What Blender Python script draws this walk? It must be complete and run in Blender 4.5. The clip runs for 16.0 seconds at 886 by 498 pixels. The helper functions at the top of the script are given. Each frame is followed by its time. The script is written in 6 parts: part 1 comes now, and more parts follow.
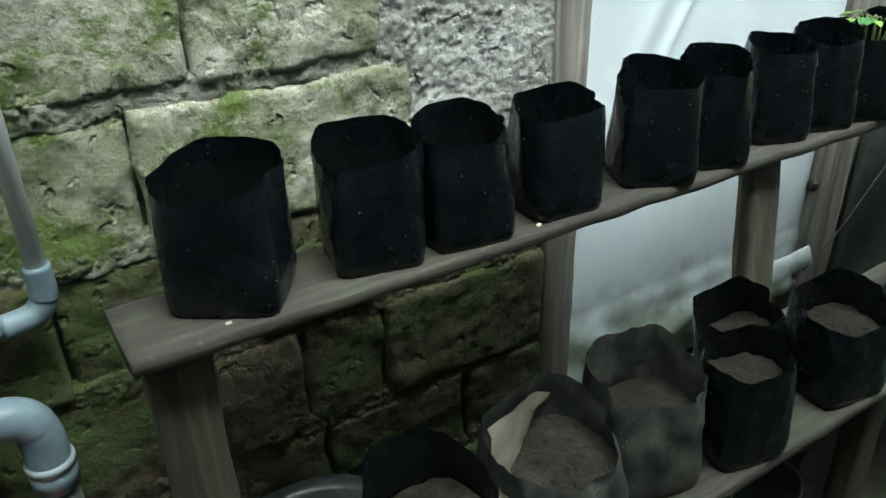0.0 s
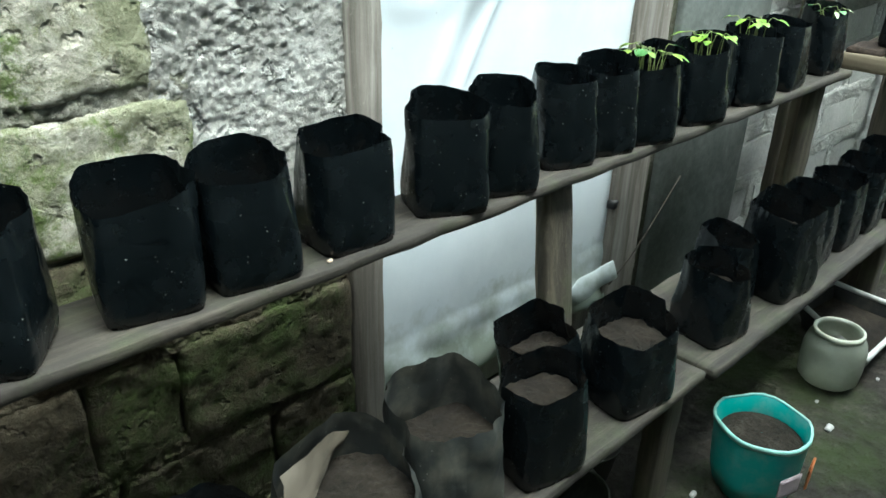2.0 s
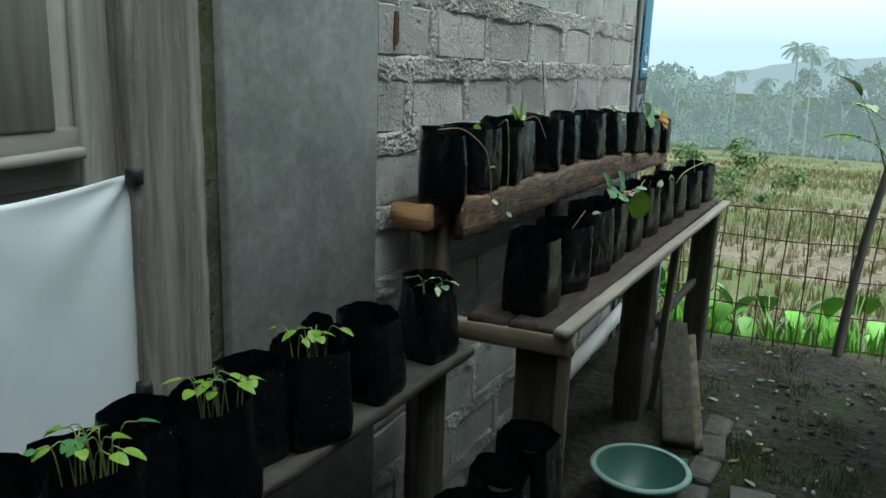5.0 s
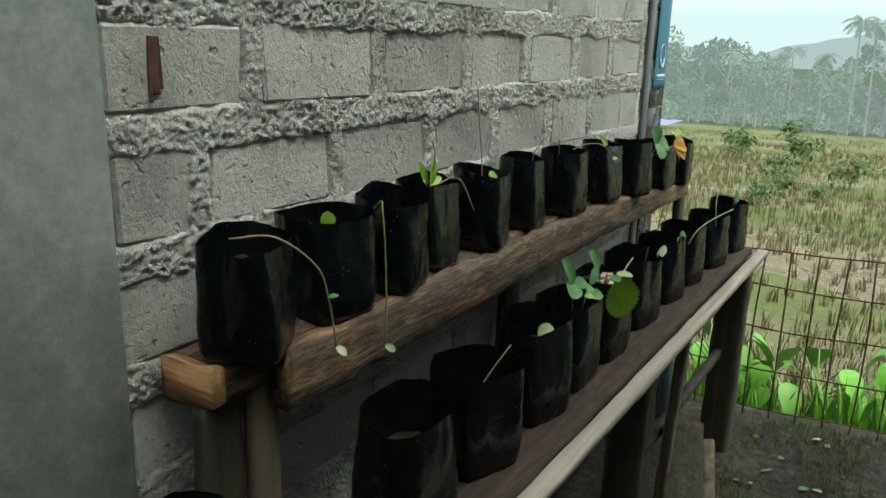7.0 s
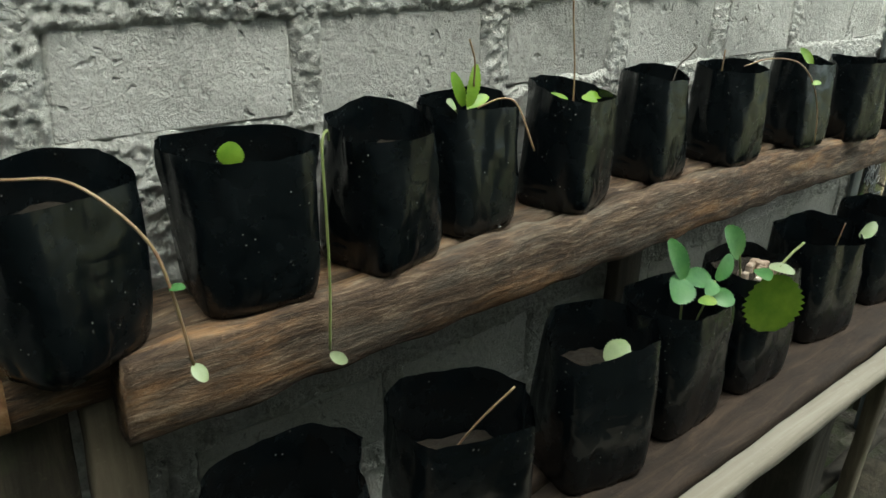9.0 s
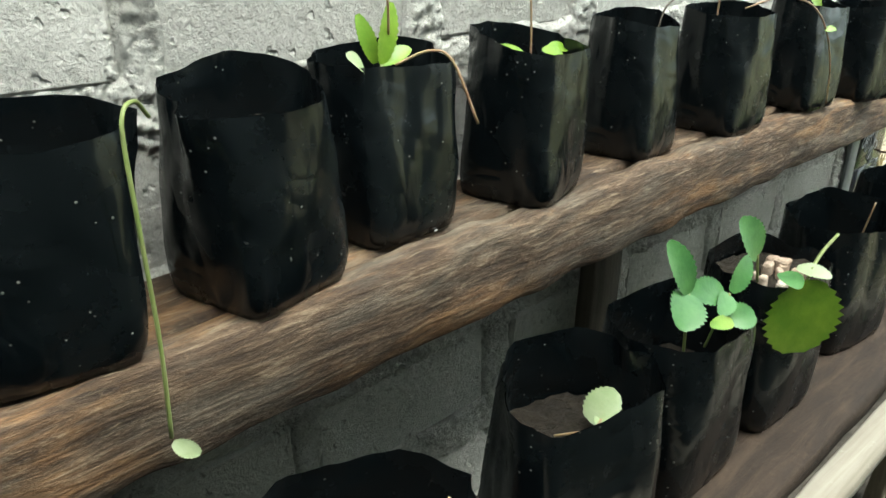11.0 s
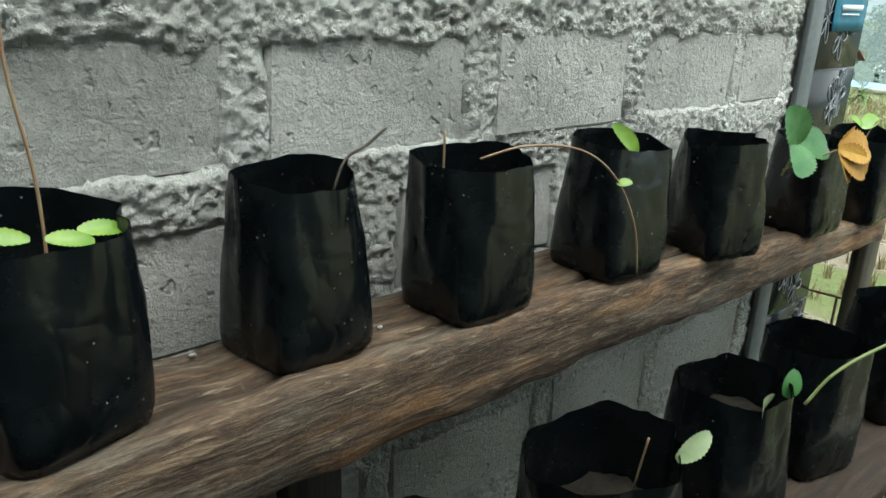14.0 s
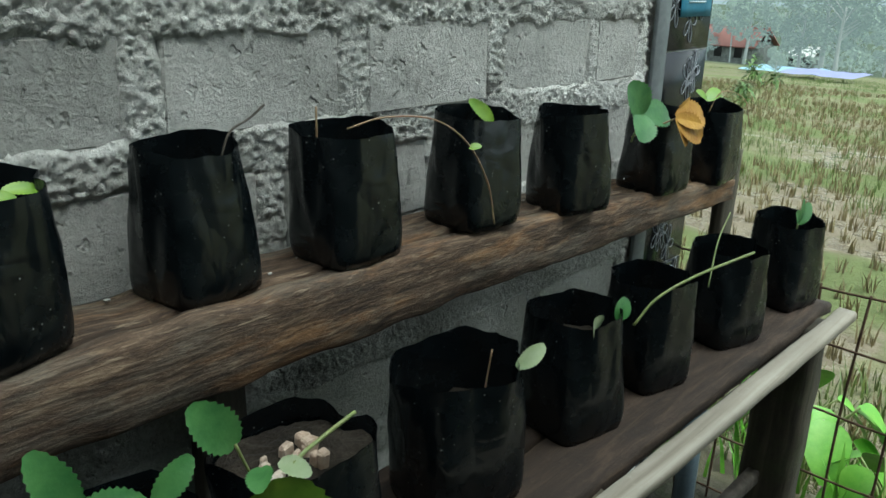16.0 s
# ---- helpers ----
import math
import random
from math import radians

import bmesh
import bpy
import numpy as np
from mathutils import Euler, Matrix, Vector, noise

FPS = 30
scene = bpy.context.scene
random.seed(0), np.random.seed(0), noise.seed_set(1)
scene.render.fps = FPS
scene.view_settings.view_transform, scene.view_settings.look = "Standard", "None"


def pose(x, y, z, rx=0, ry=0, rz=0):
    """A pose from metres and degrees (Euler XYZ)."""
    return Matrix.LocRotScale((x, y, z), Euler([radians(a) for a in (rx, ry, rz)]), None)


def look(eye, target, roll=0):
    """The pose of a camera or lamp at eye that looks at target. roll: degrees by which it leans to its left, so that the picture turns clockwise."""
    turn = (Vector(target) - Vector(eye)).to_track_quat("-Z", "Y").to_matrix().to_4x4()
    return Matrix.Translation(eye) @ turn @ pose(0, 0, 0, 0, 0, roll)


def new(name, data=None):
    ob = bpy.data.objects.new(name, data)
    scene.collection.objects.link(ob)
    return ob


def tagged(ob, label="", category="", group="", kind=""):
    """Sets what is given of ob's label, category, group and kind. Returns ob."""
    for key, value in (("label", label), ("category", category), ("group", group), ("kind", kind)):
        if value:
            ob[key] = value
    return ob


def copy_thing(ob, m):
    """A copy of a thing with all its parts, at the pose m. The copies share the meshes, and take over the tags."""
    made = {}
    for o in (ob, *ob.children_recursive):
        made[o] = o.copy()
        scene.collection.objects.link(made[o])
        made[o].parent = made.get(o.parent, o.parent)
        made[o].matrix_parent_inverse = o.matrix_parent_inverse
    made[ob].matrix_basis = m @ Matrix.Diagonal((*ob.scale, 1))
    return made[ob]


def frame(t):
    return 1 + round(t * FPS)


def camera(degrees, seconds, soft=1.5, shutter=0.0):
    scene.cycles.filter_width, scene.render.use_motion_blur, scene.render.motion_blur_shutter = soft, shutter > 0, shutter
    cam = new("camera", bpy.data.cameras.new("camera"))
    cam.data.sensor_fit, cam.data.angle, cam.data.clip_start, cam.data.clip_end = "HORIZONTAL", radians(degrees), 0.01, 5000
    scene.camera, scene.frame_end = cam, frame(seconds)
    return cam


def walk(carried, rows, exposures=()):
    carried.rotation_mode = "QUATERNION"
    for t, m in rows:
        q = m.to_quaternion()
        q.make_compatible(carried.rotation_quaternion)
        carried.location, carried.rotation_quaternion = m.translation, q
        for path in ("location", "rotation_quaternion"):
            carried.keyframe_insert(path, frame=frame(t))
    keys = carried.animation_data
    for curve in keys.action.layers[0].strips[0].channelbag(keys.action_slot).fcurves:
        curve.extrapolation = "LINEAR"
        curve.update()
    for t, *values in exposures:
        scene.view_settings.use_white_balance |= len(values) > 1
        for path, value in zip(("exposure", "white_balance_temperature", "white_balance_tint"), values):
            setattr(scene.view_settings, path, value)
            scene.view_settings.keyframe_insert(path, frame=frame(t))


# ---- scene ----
cam = camera(58.9, 16.0)
PATH = [
    (0, (-0.349, -1.175, 1.365), (0.583, 0.324, 0.424), -1.4),
    (0.5, (-0.346, -1.176, 1.354), (0.553, 0.275, 0.312), -0.2),
    (1, (-0.319, -1.181, 1.356), (0.643, 0.205, 0.282), 1.1),
    (1.5, (-0.295, -1.189, 1.363), (0.785, 0.154, 0.346), 1.5),
    (2, (-0.258, -1.207, 1.379), (0.989, 0.074, 0.481), 1.6),
    (2.5, (-0.162, -1.188, 1.392), (1.259, -0.015, 0.615), 1.3),
    (3, (-0.028, -1.135, 1.438), (1.535, -0.093, 0.753), 0.5),
    (3.5, (0.104, -1.036, 1.467), (1.775, -0.115, 0.868), 0.0),
    (4, (0.263, -1.075, 1.499), (1.973, -0.183, 0.969), 1.3),
    (4.5, (0.452, -1.147, 1.507), (2.15, -0.214, 1.009), 2.1),
    (5, (0.656, -1.127, 1.52), (2.381, -0.227, 1.057), 1.9),
    (5.2, (0.763, -1.107, 1.544), (2.508, -0.238, 1.096), 1.5),
    (7.3, (1.831, -0.984, 1.659), (3.426, 0.081, 1.094), 1.5),
    (7.5, (1.936, -0.961, 1.648), (3.473, 0.176, 1.06), 1.5),
    (8, (2.181, -0.974, 1.624), (3.516, 0.362, 0.965), 1.4),
    (8.2, (2.25, -0.993, 1.62), (3.489, 0.41, 0.917), 1.5),
    (10.3, (2.42, -0.734, 1.499), (3.719, 0.547, 0.679), 1.1),
    (10.5, (2.454, -0.716, 1.495), (3.78, 0.546, 0.689), 1.0),
    (11, (2.618, -0.733, 1.492), (3.904, 0.566, 0.681), 1.0),
    (11.5, (2.794, -0.751, 1.473), (3.982, 0.614, 0.621), 0.9),
    (12, (2.929, -0.692, 1.453), (4.099, 0.663, 0.563), 0.8),
    (12.5, (3.008, -0.667, 1.449), (4.179, 0.696, 0.57), 0.2),
    (13, (3.092, -0.701, 1.482), (4.217, 0.729, 0.652), 0.4),
    (13.5, (3.164, -0.737, 1.498), (4.328, 0.71, 0.755), 1.3),
    (14, (3.223, -0.784, 1.54), (4.499, 0.612, 0.89), 2.5),
    (14.5, (3.266, -0.821, 1.568), (4.633, 0.521, 0.994), 3.1),
    (15, (3.297, -0.862, 1.584), (4.701, 0.448, 1.026), 3.2),
    (15.5, (3.304, -0.928, 1.57), (4.692, 0.374, 0.957), 3.4),
    (16, (3.153, -0.988, 1.548), (4.539, 0.297, 0.892), 1.4),
]
EXPOSURES = [
    (0.0, 2.5, 5900, -6), (0.5, 3.05, 5900, -6), (1.0, 3.35, 5900, -6), (2.0, 3.0, 5900, -6), (2.5, 2.5, 5850, -6), (3.0, 2.2, 5800, -6), (3.5, 1.85, 5750, -6), (4.0, 1.35, 5750, -6), (5.0, 0.95, 5800, -5), (7.5, 1.05, 6600, -4), (8.0, 1.2, 6600, -4),
    (10.5, 2.1, 6500, -3), (12.0, 2.6, 6550, -3), (12.5, 2.6, 6550, -3), (13.5, 2.2, 6450, -4), (14.0, 1.55, 6200, -4), (14.5, 1.1, 6000, -4), (15.0, 0.9, 5950, -5), (16.0, 1.08, 5950, -6)]
walk(cam, [(t, look(eye, target, roll)) for t, eye, target, roll in PATH], EXPOSURES)

# ---- world and light ----
world = bpy.data.worlds.new("overcast_sky")
scene.world = world
world.use_nodes = True
wn, wl = world.node_tree.nodes, world.node_tree.links
sky = wn.new("ShaderNodeTexSky")
sky.sky_type, sky.sun_disc = "NISHITA", False
sky.sun_elevation, sky.sun_rotation = radians(55), radians(200)
sky.air_density, sky.dust_density, sky.ozone_density = 1.0, 4.0, 1.0
grey = wn.new("ShaderNodeHueSaturation")
grey.inputs["Saturation"].default_value = 0.25
wl.new(sky.outputs[0], grey.inputs["Color"])
wl.new(grey.outputs[0], wn["Background"].inputs["Color"])
wn["Background"].inputs["Strength"].default_value = 0.15
sun_data = bpy.data.lights.new("sun", "SUN")
sun_data.energy, sun_data.angle, sun_data.color = 0.9, radians(30), (1.0, 0.97, 0.92)
sun = new("sun", sun_data)
sun.matrix_world = look((6, -5, 16), (2, 0, 0))


# ---- materials ----
def material(name, base, rough=0.8, metal=0.0, spec=0.5):
    m = bpy.data.materials.new(name)
    m.use_nodes = True
    b = m.node_tree.nodes["Principled BSDF"]
    b.inputs["Base Color"].default_value = (*base, 1)
    b.inputs["Roughness"].default_value = rough
    b.inputs["Metallic"].default_value = metal
    b.inputs["Specular IOR Level"].default_value = spec
    return m


class Nodes:
    """Short hand for building a node material."""
    def __init__(self, m):
        self.m, self.t = m, m.node_tree
        self.b = self.t.nodes["Principled BSDF"]
        self.co = self.t.nodes.new("ShaderNodeTexCoord")

    def link(self, a, b):
        self.t.links.new(a, b)

    def mapped(self, scale=(1, 1, 1), space="Object"):
        n = self.t.nodes.new("ShaderNodeMapping")
        n.inputs["Scale"].default_value = scale
        self.link(self.co.outputs[space], n.inputs["Vector"])
        return n.outputs[0]

    def noise(self, vec, scale, detail=6, rough=0.6, dist=0.0):
        n = self.t.nodes.new("ShaderNodeTexNoise")
        n.inputs["Scale"].default_value, n.inputs["Detail"].default_value = scale, detail
        n.inputs["Roughness"].default_value, n.inputs["Distortion"].default_value = rough, dist
        self.link(vec, n.inputs["Vector"])
        return n.outputs["Fac"]

    def cells(self, vec, scale, feature="F1", rand=1.0):
        n = self.t.nodes.new("ShaderNodeTexVoronoi")
        n.feature = feature
        n.inputs["Scale"].default_value, n.inputs["Randomness"].default_value = scale, rand
        self.link(vec, n.inputs["Vector"])
        return n.outputs["Distance"]

    def ramp(self, fac, stops):
        n = self.t.nodes.new("ShaderNodeValToRGB")
        e = n.color_ramp.elements
        while len(e) < len(stops):
            e.new(0.5)
        for el, (p, c) in zip(e, stops):
            el.position = p
            el.color = (*c, 1) if not isinstance(c, (int, float)) else (c, c, c, 1)
        self.link(fac, n.inputs[0])
        return n.outputs[0]

    def mix(self, fac, a, b, mode="MIX"):
        n = self.t.nodes.new("ShaderNodeMix")
        n.data_type, n.blend_type = "RGBA", mode
        for v, sock, single in ((fac, n.inputs[0], True), (a, n.inputs[6], False), (b, n.inputs[7], False)):
            if isinstance(v, (int, float)):
                sock.default_value = v if single else (v, v, v, 1)
            elif isinstance(v, tuple):
                sock.default_value = (*v, 1)
            else:
                self.link(v, sock)
        return n.outputs[2]

    def math(self, op, a, b=0.5):
        n = self.t.nodes.new("ShaderNodeMath")
        n.operation = op
        for v, sock in ((a, n.inputs[0]), (b, n.inputs[1])):
            if isinstance(v, (int, float)):
                sock.default_value = v
            else:
                self.link(v, sock)
        return n.outputs[0]

    def bump(self, height, strength=0.5, dist=0.004):
        n = self.t.nodes.new("ShaderNodeBump")
        n.inputs["Strength"].default_value, n.inputs["Distance"].default_value = strength, dist
        self.link(height, n.inputs["Height"])
        self.link(n.outputs[0], self.b.inputs["Normal"])

    def random(self):
        return self.t.nodes.new("ShaderNodeObjectInfo").outputs["Random"]

    def island(self):
        return self.t.nodes.new("ShaderNodeNewGeometry").outputs["Random Per Island"]

    def colour(self, c):
        self.link(c, self.b.inputs["Base Color"])

    def rough(self, c):
        self.link(c, self.b.inputs["Roughness"])


def wood(name, axis, dark, mid, light, scale=1.0, moss=0.0, relief=0.8, rough=0.85, stain=0.0, warm=0.0, along=2.2):
    """Weathered timber with its grain along one axis."""
    n = Nodes(material(name, mid, rough))
    st = [38.0 * scale] * 3
    st["xyz".index(axis)] = along * scale
    v = n.mapped(tuple(st), "Object")
    grain = n.noise(v, 1.0, 8, 0.65, 0.6)
    patch = n.noise(n.mapped((1, 1, 1)), 6.0 * scale, 5, 0.6)
    c = n.ramp(grain, [(0.28, dark), (0.5, mid), (0.72, light)])
    c = n.mix(n.ramp(patch, [(0.35, 0.0), (0.7, 0.75)]), c, n.mix(0.5, c, dark), "MIX")
    fine = n.noise(n.mapped((1, 1, 1)), 90.0, 3)
    c = n.mix(n.ramp(fine, [(0.62, 0.0), (0.75, 0.45)]), c, light)
    if moss:
        g = n.noise(n.mapped((1, 1, 1)), 9.0, 6, 0.7)
        c = n.mix(n.ramp(g, [(0.5, 0.0), (0.7, moss)]), c, (0.06, 0.075, 0.03))
    if warm:
        c = n.mix(n.ramp(n.noise(n.mapped((1.2, 5, 5)), 3.0, 6, 0.65), [(0.52, 0.0), (0.64, warm)]), c, n.mix(grain, (0.08, 0.032, 0.013), (0.45, 0.245, 0.105)))
        c = n.mix(n.ramp(n.noise(n.mapped((1, 4, 4)), 4.5, 6, 0.7), [(0.5, 0.0), (0.64, 0.5)]), c, n.mix(grain, (0.045, 0.036, 0.027), (0.3, 0.265, 0.21)))
        fibre = n.noise(n.mapped((14, 150, 150)), 1.0, 5, 0.7, 0.4)
        c = n.mix(n.ramp(fibre, [(0.36, 0.55), (0.48, 0.0)]), c, dark)
        c = n.mix(n.ramp(fibre, [(0.57, 0.0), (0.7, 0.6)]), c, (0.42, 0.33, 0.23))
        grain = n.math("ADD", grain, n.math("MULTIPLY", fibre, 0.8))
    if stain:
        run = n.noise(n.mapped((11, 11, 0.7)), 1.0, 4, 0.6)
        c = n.mix(n.ramp(run, [(0.56, 0.0), (0.68, stain)]), c, (0.46, 0.47, 0.44))
        c = n.mix(n.ramp(n.noise(n.mapped((5, 5, 0.9)), 1.0, 5, 0.6), [(0.5, 0.0), (0.66, 0.5)]), c, dark)
    n.colour(c)
    n.bump(n.math("ADD", grain, n.math("MULTIPLY", fine, 0.35)), relief, 0.004)
    return n.m


def speckled(name, dark, mid, light, scale=8.0, pit=0.6, moss=(), rough=0.92, per_object=0.12, relief=0.006, grit=60.0):
    """Cement, plaster and stone: blotches, grit and pits."""
    n = Nodes(material(name, mid, rough, spec=0.25))
    v = n.mapped((1, 1, 1))
    big = n.noise(v, scale * 0.35, 5, 0.6)
    fine = n.noise(v, grit, 8, 0.7)
    c = n.ramp(n.math("ADD", n.math("MULTIPLY", big, 0.6), n.math("MULTIPLY", fine, 0.4)), [(0.36, dark), (0.5, mid), (0.64, light)])
    if per_object:
        c = n.mix(n.math("MULTIPLY", n.random(), per_object * 2), c, dark)
    for scale_m, lo, hi, amount, col in moss:
        c = n.mix(n.ramp(n.noise(v, scale_m, 9, 0.78, 0.3), [(lo, 0.0), (hi, amount)]), c, col)
    pits = n.noise(v, grit * 0.8, 2, 0.4)
    sparse = n.ramp(n.noise(v, scale * 1.6, 3), [(0.45, 0.0), (0.6, 1.0)])
    hole = n.math("MULTIPLY", n.ramp(pits, [(0.3, 1.0), (0.4, 0.0)]), sparse)
    c = n.mix(n.math("MULTIPLY", hole, 0.35 * pit), c, dark)
    n.colour(c)
    h = n.math("SUBTRACT", n.math("ADD", fine, n.math("MULTIPLY", big, 0.6)), n.math("MULTIPLY", hole, pit))
    h = n.math("ADD", h, n.math("MULTIPLY", n.noise(v, grit * 2.6, 4, 0.7), 0.55))
    n.bump(h, 0.9, relief)
    return n.m


def polybag_material(name, base, dust, dusty, rough):
    n = Nodes(material(name, base, rough, spec=0.4))
    v = n.mapped((1, 1, 1))
    cloud = n.noise(v, 14.0, 6, 0.65)
    c = n.mix(n.ramp(cloud, [(0.45, 0.0), (0.75, dusty)]), base, dust)
    spots = n.cells(v, 75.0)
    some = n.ramp(n.noise(v, 20.0, 2), [(0.48, 0.0), (0.58, 1.0)])
    speck = n.math("MULTIPLY", n.ramp(spots, [(0.05, 1.0), (0.11, 0.0)]), some)
    c = n.mix(n.math("MULTIPLY", speck, 0.55), c, (0.42, 0.42, 0.38))
    n.colour(c)
    n.rough(n.ramp(cloud, [(0.3, rough - 0.08), (0.75, rough + 0.14)]))
    fold = n.math("ABSOLUTE", n.math("SUBTRACT", n.noise(n.mapped((1, 1, 0.45)), 11.0, 2, 0.5, 0.8), 0.5))
    dent = n.math("ABSOLUTE", n.math("SUBTRACT", n.noise(v, 13.0, 2, 0.4, 0.8), 0.5))
    n.bump(n.math("ADD", n.math("MULTIPLY", fold, 0.7), n.math("ADD", dent, n.math("MULTIPLY", speck, 0.1))), 0.6, 0.009)
    return n.m


def leaf_material(name, a, b, vein=0.25, rough=0.42):
    n = Nodes(material(name, a, rough))
    v = n.mapped((1, 1, 1))
    c = n.mix(n.ramp(n.noise(v, 30.0, 4), [(0.35, 0.0), (0.7, 1.0)]), a, b)
    c = n.mix(n.math("MULTIPLY", n.island(), 0.35), c, tuple(x * 0.55 for x in a))
    n.colour(c)
    n.b.inputs["Transmission Weight"].default_value = 0.0
    n.b.inputs["Subsurface Weight"].default_value = 0.15
    n.b.inputs["Subsurface Radius"].default_value = (0.004, 0.006, 0.002)
    n.bump(n.noise(v, 120.0, 3), vein, 0.002)
    return n.m


BLOCK = speckled("cement_block", (0.28, 0.278, 0.258), (0.475, 0.47, 0.445), (0.62, 0.615, 0.59), 9.0, 1.0, relief=0.006, grit=75.0, per_object=0.2,
                 moss=((5.0, 0.6, 0.8, 0.3, (0.3, 0.28, 0.22)),))
MORTAR = speckled("rough_mortar", (0.34, 0.335, 0.31), (0.62, 0.615, 0.58), (0.77, 0.765, 0.73), 16.0, 0.7, relief=0.016, grit=110.0, per_object=0.0)
# mortar core coloured near black to paint shadow lines into the gaps
JOINT_SHADE = speckled("shadowed_joint_mortar", (0.06, 0.058, 0.052), (0.13, 0.127, 0.115), (0.24, 0.235, 0.215), 16.0, 1.0, relief=0.012, grit=70.0, per_object=0)
OLD_BLOCK = speckled("mossy_old_block", (0.2, 0.185, 0.145), (0.44, 0.415, 0.345), (0.64, 0.61, 0.54), 9.0, 1.0, relief=0.012, grit=48.0,
                     moss=((2.4, 0.47, 0.54, 0.6, (0.12, 0.14, 0.05)), (4.0, 0.5, 0.57, 0.85, (0.085, 0.13, 0.015)), (14.0, 0.56, 0.62, 0.7, (0.06, 0.06, 0.035))))
OLD_MORTAR = speckled("mossy_old_mortar", (0.05, 0.052, 0.035), (0.13, 0.125, 0.09), (0.24, 0.23, 0.19), 16.0, 1.0, relief=0.014, grit=70.0, per_object=0,
                      moss=((4.0, 0.45, 0.62, 0.85, (0.06, 0.085, 0.02)),))
# brown mossy stone, base also darkened to paint in shade under the shelf
MOSSY_SHADED_STONE = speckled("shaded_mossy_footing_stone", (0.03, 0.026, 0.016), (0.075, 0.062, 0.04), (0.14, 0.12, 0.085), 9.0, 1.0, relief=0.012, grit=48.0,
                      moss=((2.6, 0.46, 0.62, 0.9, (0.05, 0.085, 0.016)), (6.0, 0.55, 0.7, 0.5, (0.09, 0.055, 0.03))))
OLD_JOINT = speckled("crumbling_pale_joint", (0.1, 0.1, 0.08), (0.24, 0.23, 0.19), (0.38, 0.365, 0.32), 16.0, 1.0, relief=0.012, grit=70.0, per_object=0,
                     moss=((4.0, 0.46, 0.62, 0.8, (0.07, 0.095, 0.025)),))
GRAVELLY = speckled("exposed_aggregate", (0.2, 0.195, 0.18), (0.42, 0.41, 0.38), (0.62, 0.61, 0.58), 20.0, 1.0, relief=0.016, grit=45.0, per_object=0,
                    moss=((4.0, 0.58, 0.75, 0.4, (0.08, 0.09, 0.04)),))
PLASTER = speckled("grey_cement_plaster", (0.125, 0.138, 0.128), (0.21, 0.226, 0.211), (0.31, 0.328, 0.31), 7.0, 0.15, relief=0.0015, grit=40.0, per_object=0,
                   moss=((1.8, 0.45, 0.7, 0.5, (0.1, 0.113, 0.108)), (6.0, 0.54, 0.66, 0.35, (0.33, 0.35, 0.33))))
DOOR_WOOD = wood("weathered_grey_door_wood", "z", (0.2, 0.195, 0.172), (0.34, 0.332, 0.3), (0.46, 0.452, 0.415), 0.8, relief=0.35, stain=0.55)
DOOR_RAIL = wood("weathered_grey_rail_wood", "x", (0.15, 0.14, 0.122), (0.255, 0.245, 0.22), (0.36, 0.35, 0.32), 0.6, relief=0.35)
FRAME_WOOD = wood("worn_door_frame_wood", "z", (0.085, 0.072, 0.057), (0.235, 0.213, 0.185), (0.4, 0.372, 0.33), 1.1, relief=0.6, stain=0.4)
STAND_WOOD = wood("wet_brown_stand_wood", "x", (0.014, 0.009, 0.006), (0.04, 0.025, 0.016), (0.09, 0.058, 0.038), 1.3, relief=1.0, along=5.0)
SHELF_WOOD = wood("grimy_shelf_wood", "x", (0.018, 0.015, 0.012), (0.042, 0.036, 0.029), (0.1, 0.085, 0.066), 1.2, moss=0.4)
POST_WOOD = wood("damp_post_wood", "z", (0.022, 0.018, 0.012), (0.055, 0.046, 0.031), (0.11, 0.093, 0.063), 1.1, moss=0.5)
DARK_POST = wood("dark_post_wood", "z", (0.03, 0.026, 0.02), (0.075, 0.063, 0.05), (0.13, 0.11, 0.09), 0.8)
BEAM_WOOD = wood("rough_red_brown_beam", "x", (0.018, 0.011, 0.007), (0.095, 0.058, 0.035), (0.28, 0.195, 0.125), 1.7, relief=1.0, warm=0.8, along=7.0)
BEAM_END = wood("sawn_orange_end_grain", "y", (0.2, 0.1, 0.045), (0.42, 0.23, 0.1), (0.58, 0.37, 0.2), 1.6, relief=1.0)
PALE_WOOD = wood("pale_lath_wood", "x", (0.18, 0.155, 0.115), (0.36, 0.32, 0.26), (0.5, 0.46, 0.39), 0.6, relief=0.3)
PALE_CROSS = wood("pale_apron_wood", "y", (0.13, 0.1, 0.065), (0.25, 0.205, 0.135), (0.37, 0.32, 0.225), 0.6, relief=0.3)
PALE_POST = wood("pale_post_wood", "z", (0.07, 0.056, 0.038), (0.17, 0.14, 0.095), (0.29, 0.245, 0.175), 0.7, relief=0.4)
BAG = polybag_material("black_polythene", (0.003, 0.0047, 0.0058), (0.009, 0.0125, 0.0145), 0.4, 0.24)
BAG_OLD = polybag_material("faded_muddy_polythene", (0.028, 0.031, 0.03), (0.12, 0.115, 0.09), 0.95, 0.5)
SOIL = speckled("dark_potting_soil", (0.013, 0.01, 0.008), (0.032, 0.025, 0.018), (0.075, 0.06, 0.045), 30.0, 1.0, relief=0.012, grit=120.0, per_object=0)
SOIL_DRY = speckled("dry_crumbly_soil", (0.012, 0.0095, 0.007), (0.033, 0.026, 0.019), (0.085, 0.07, 0.055), 30.0, 1.0, relief=0.012, grit=90.0, per_object=0)
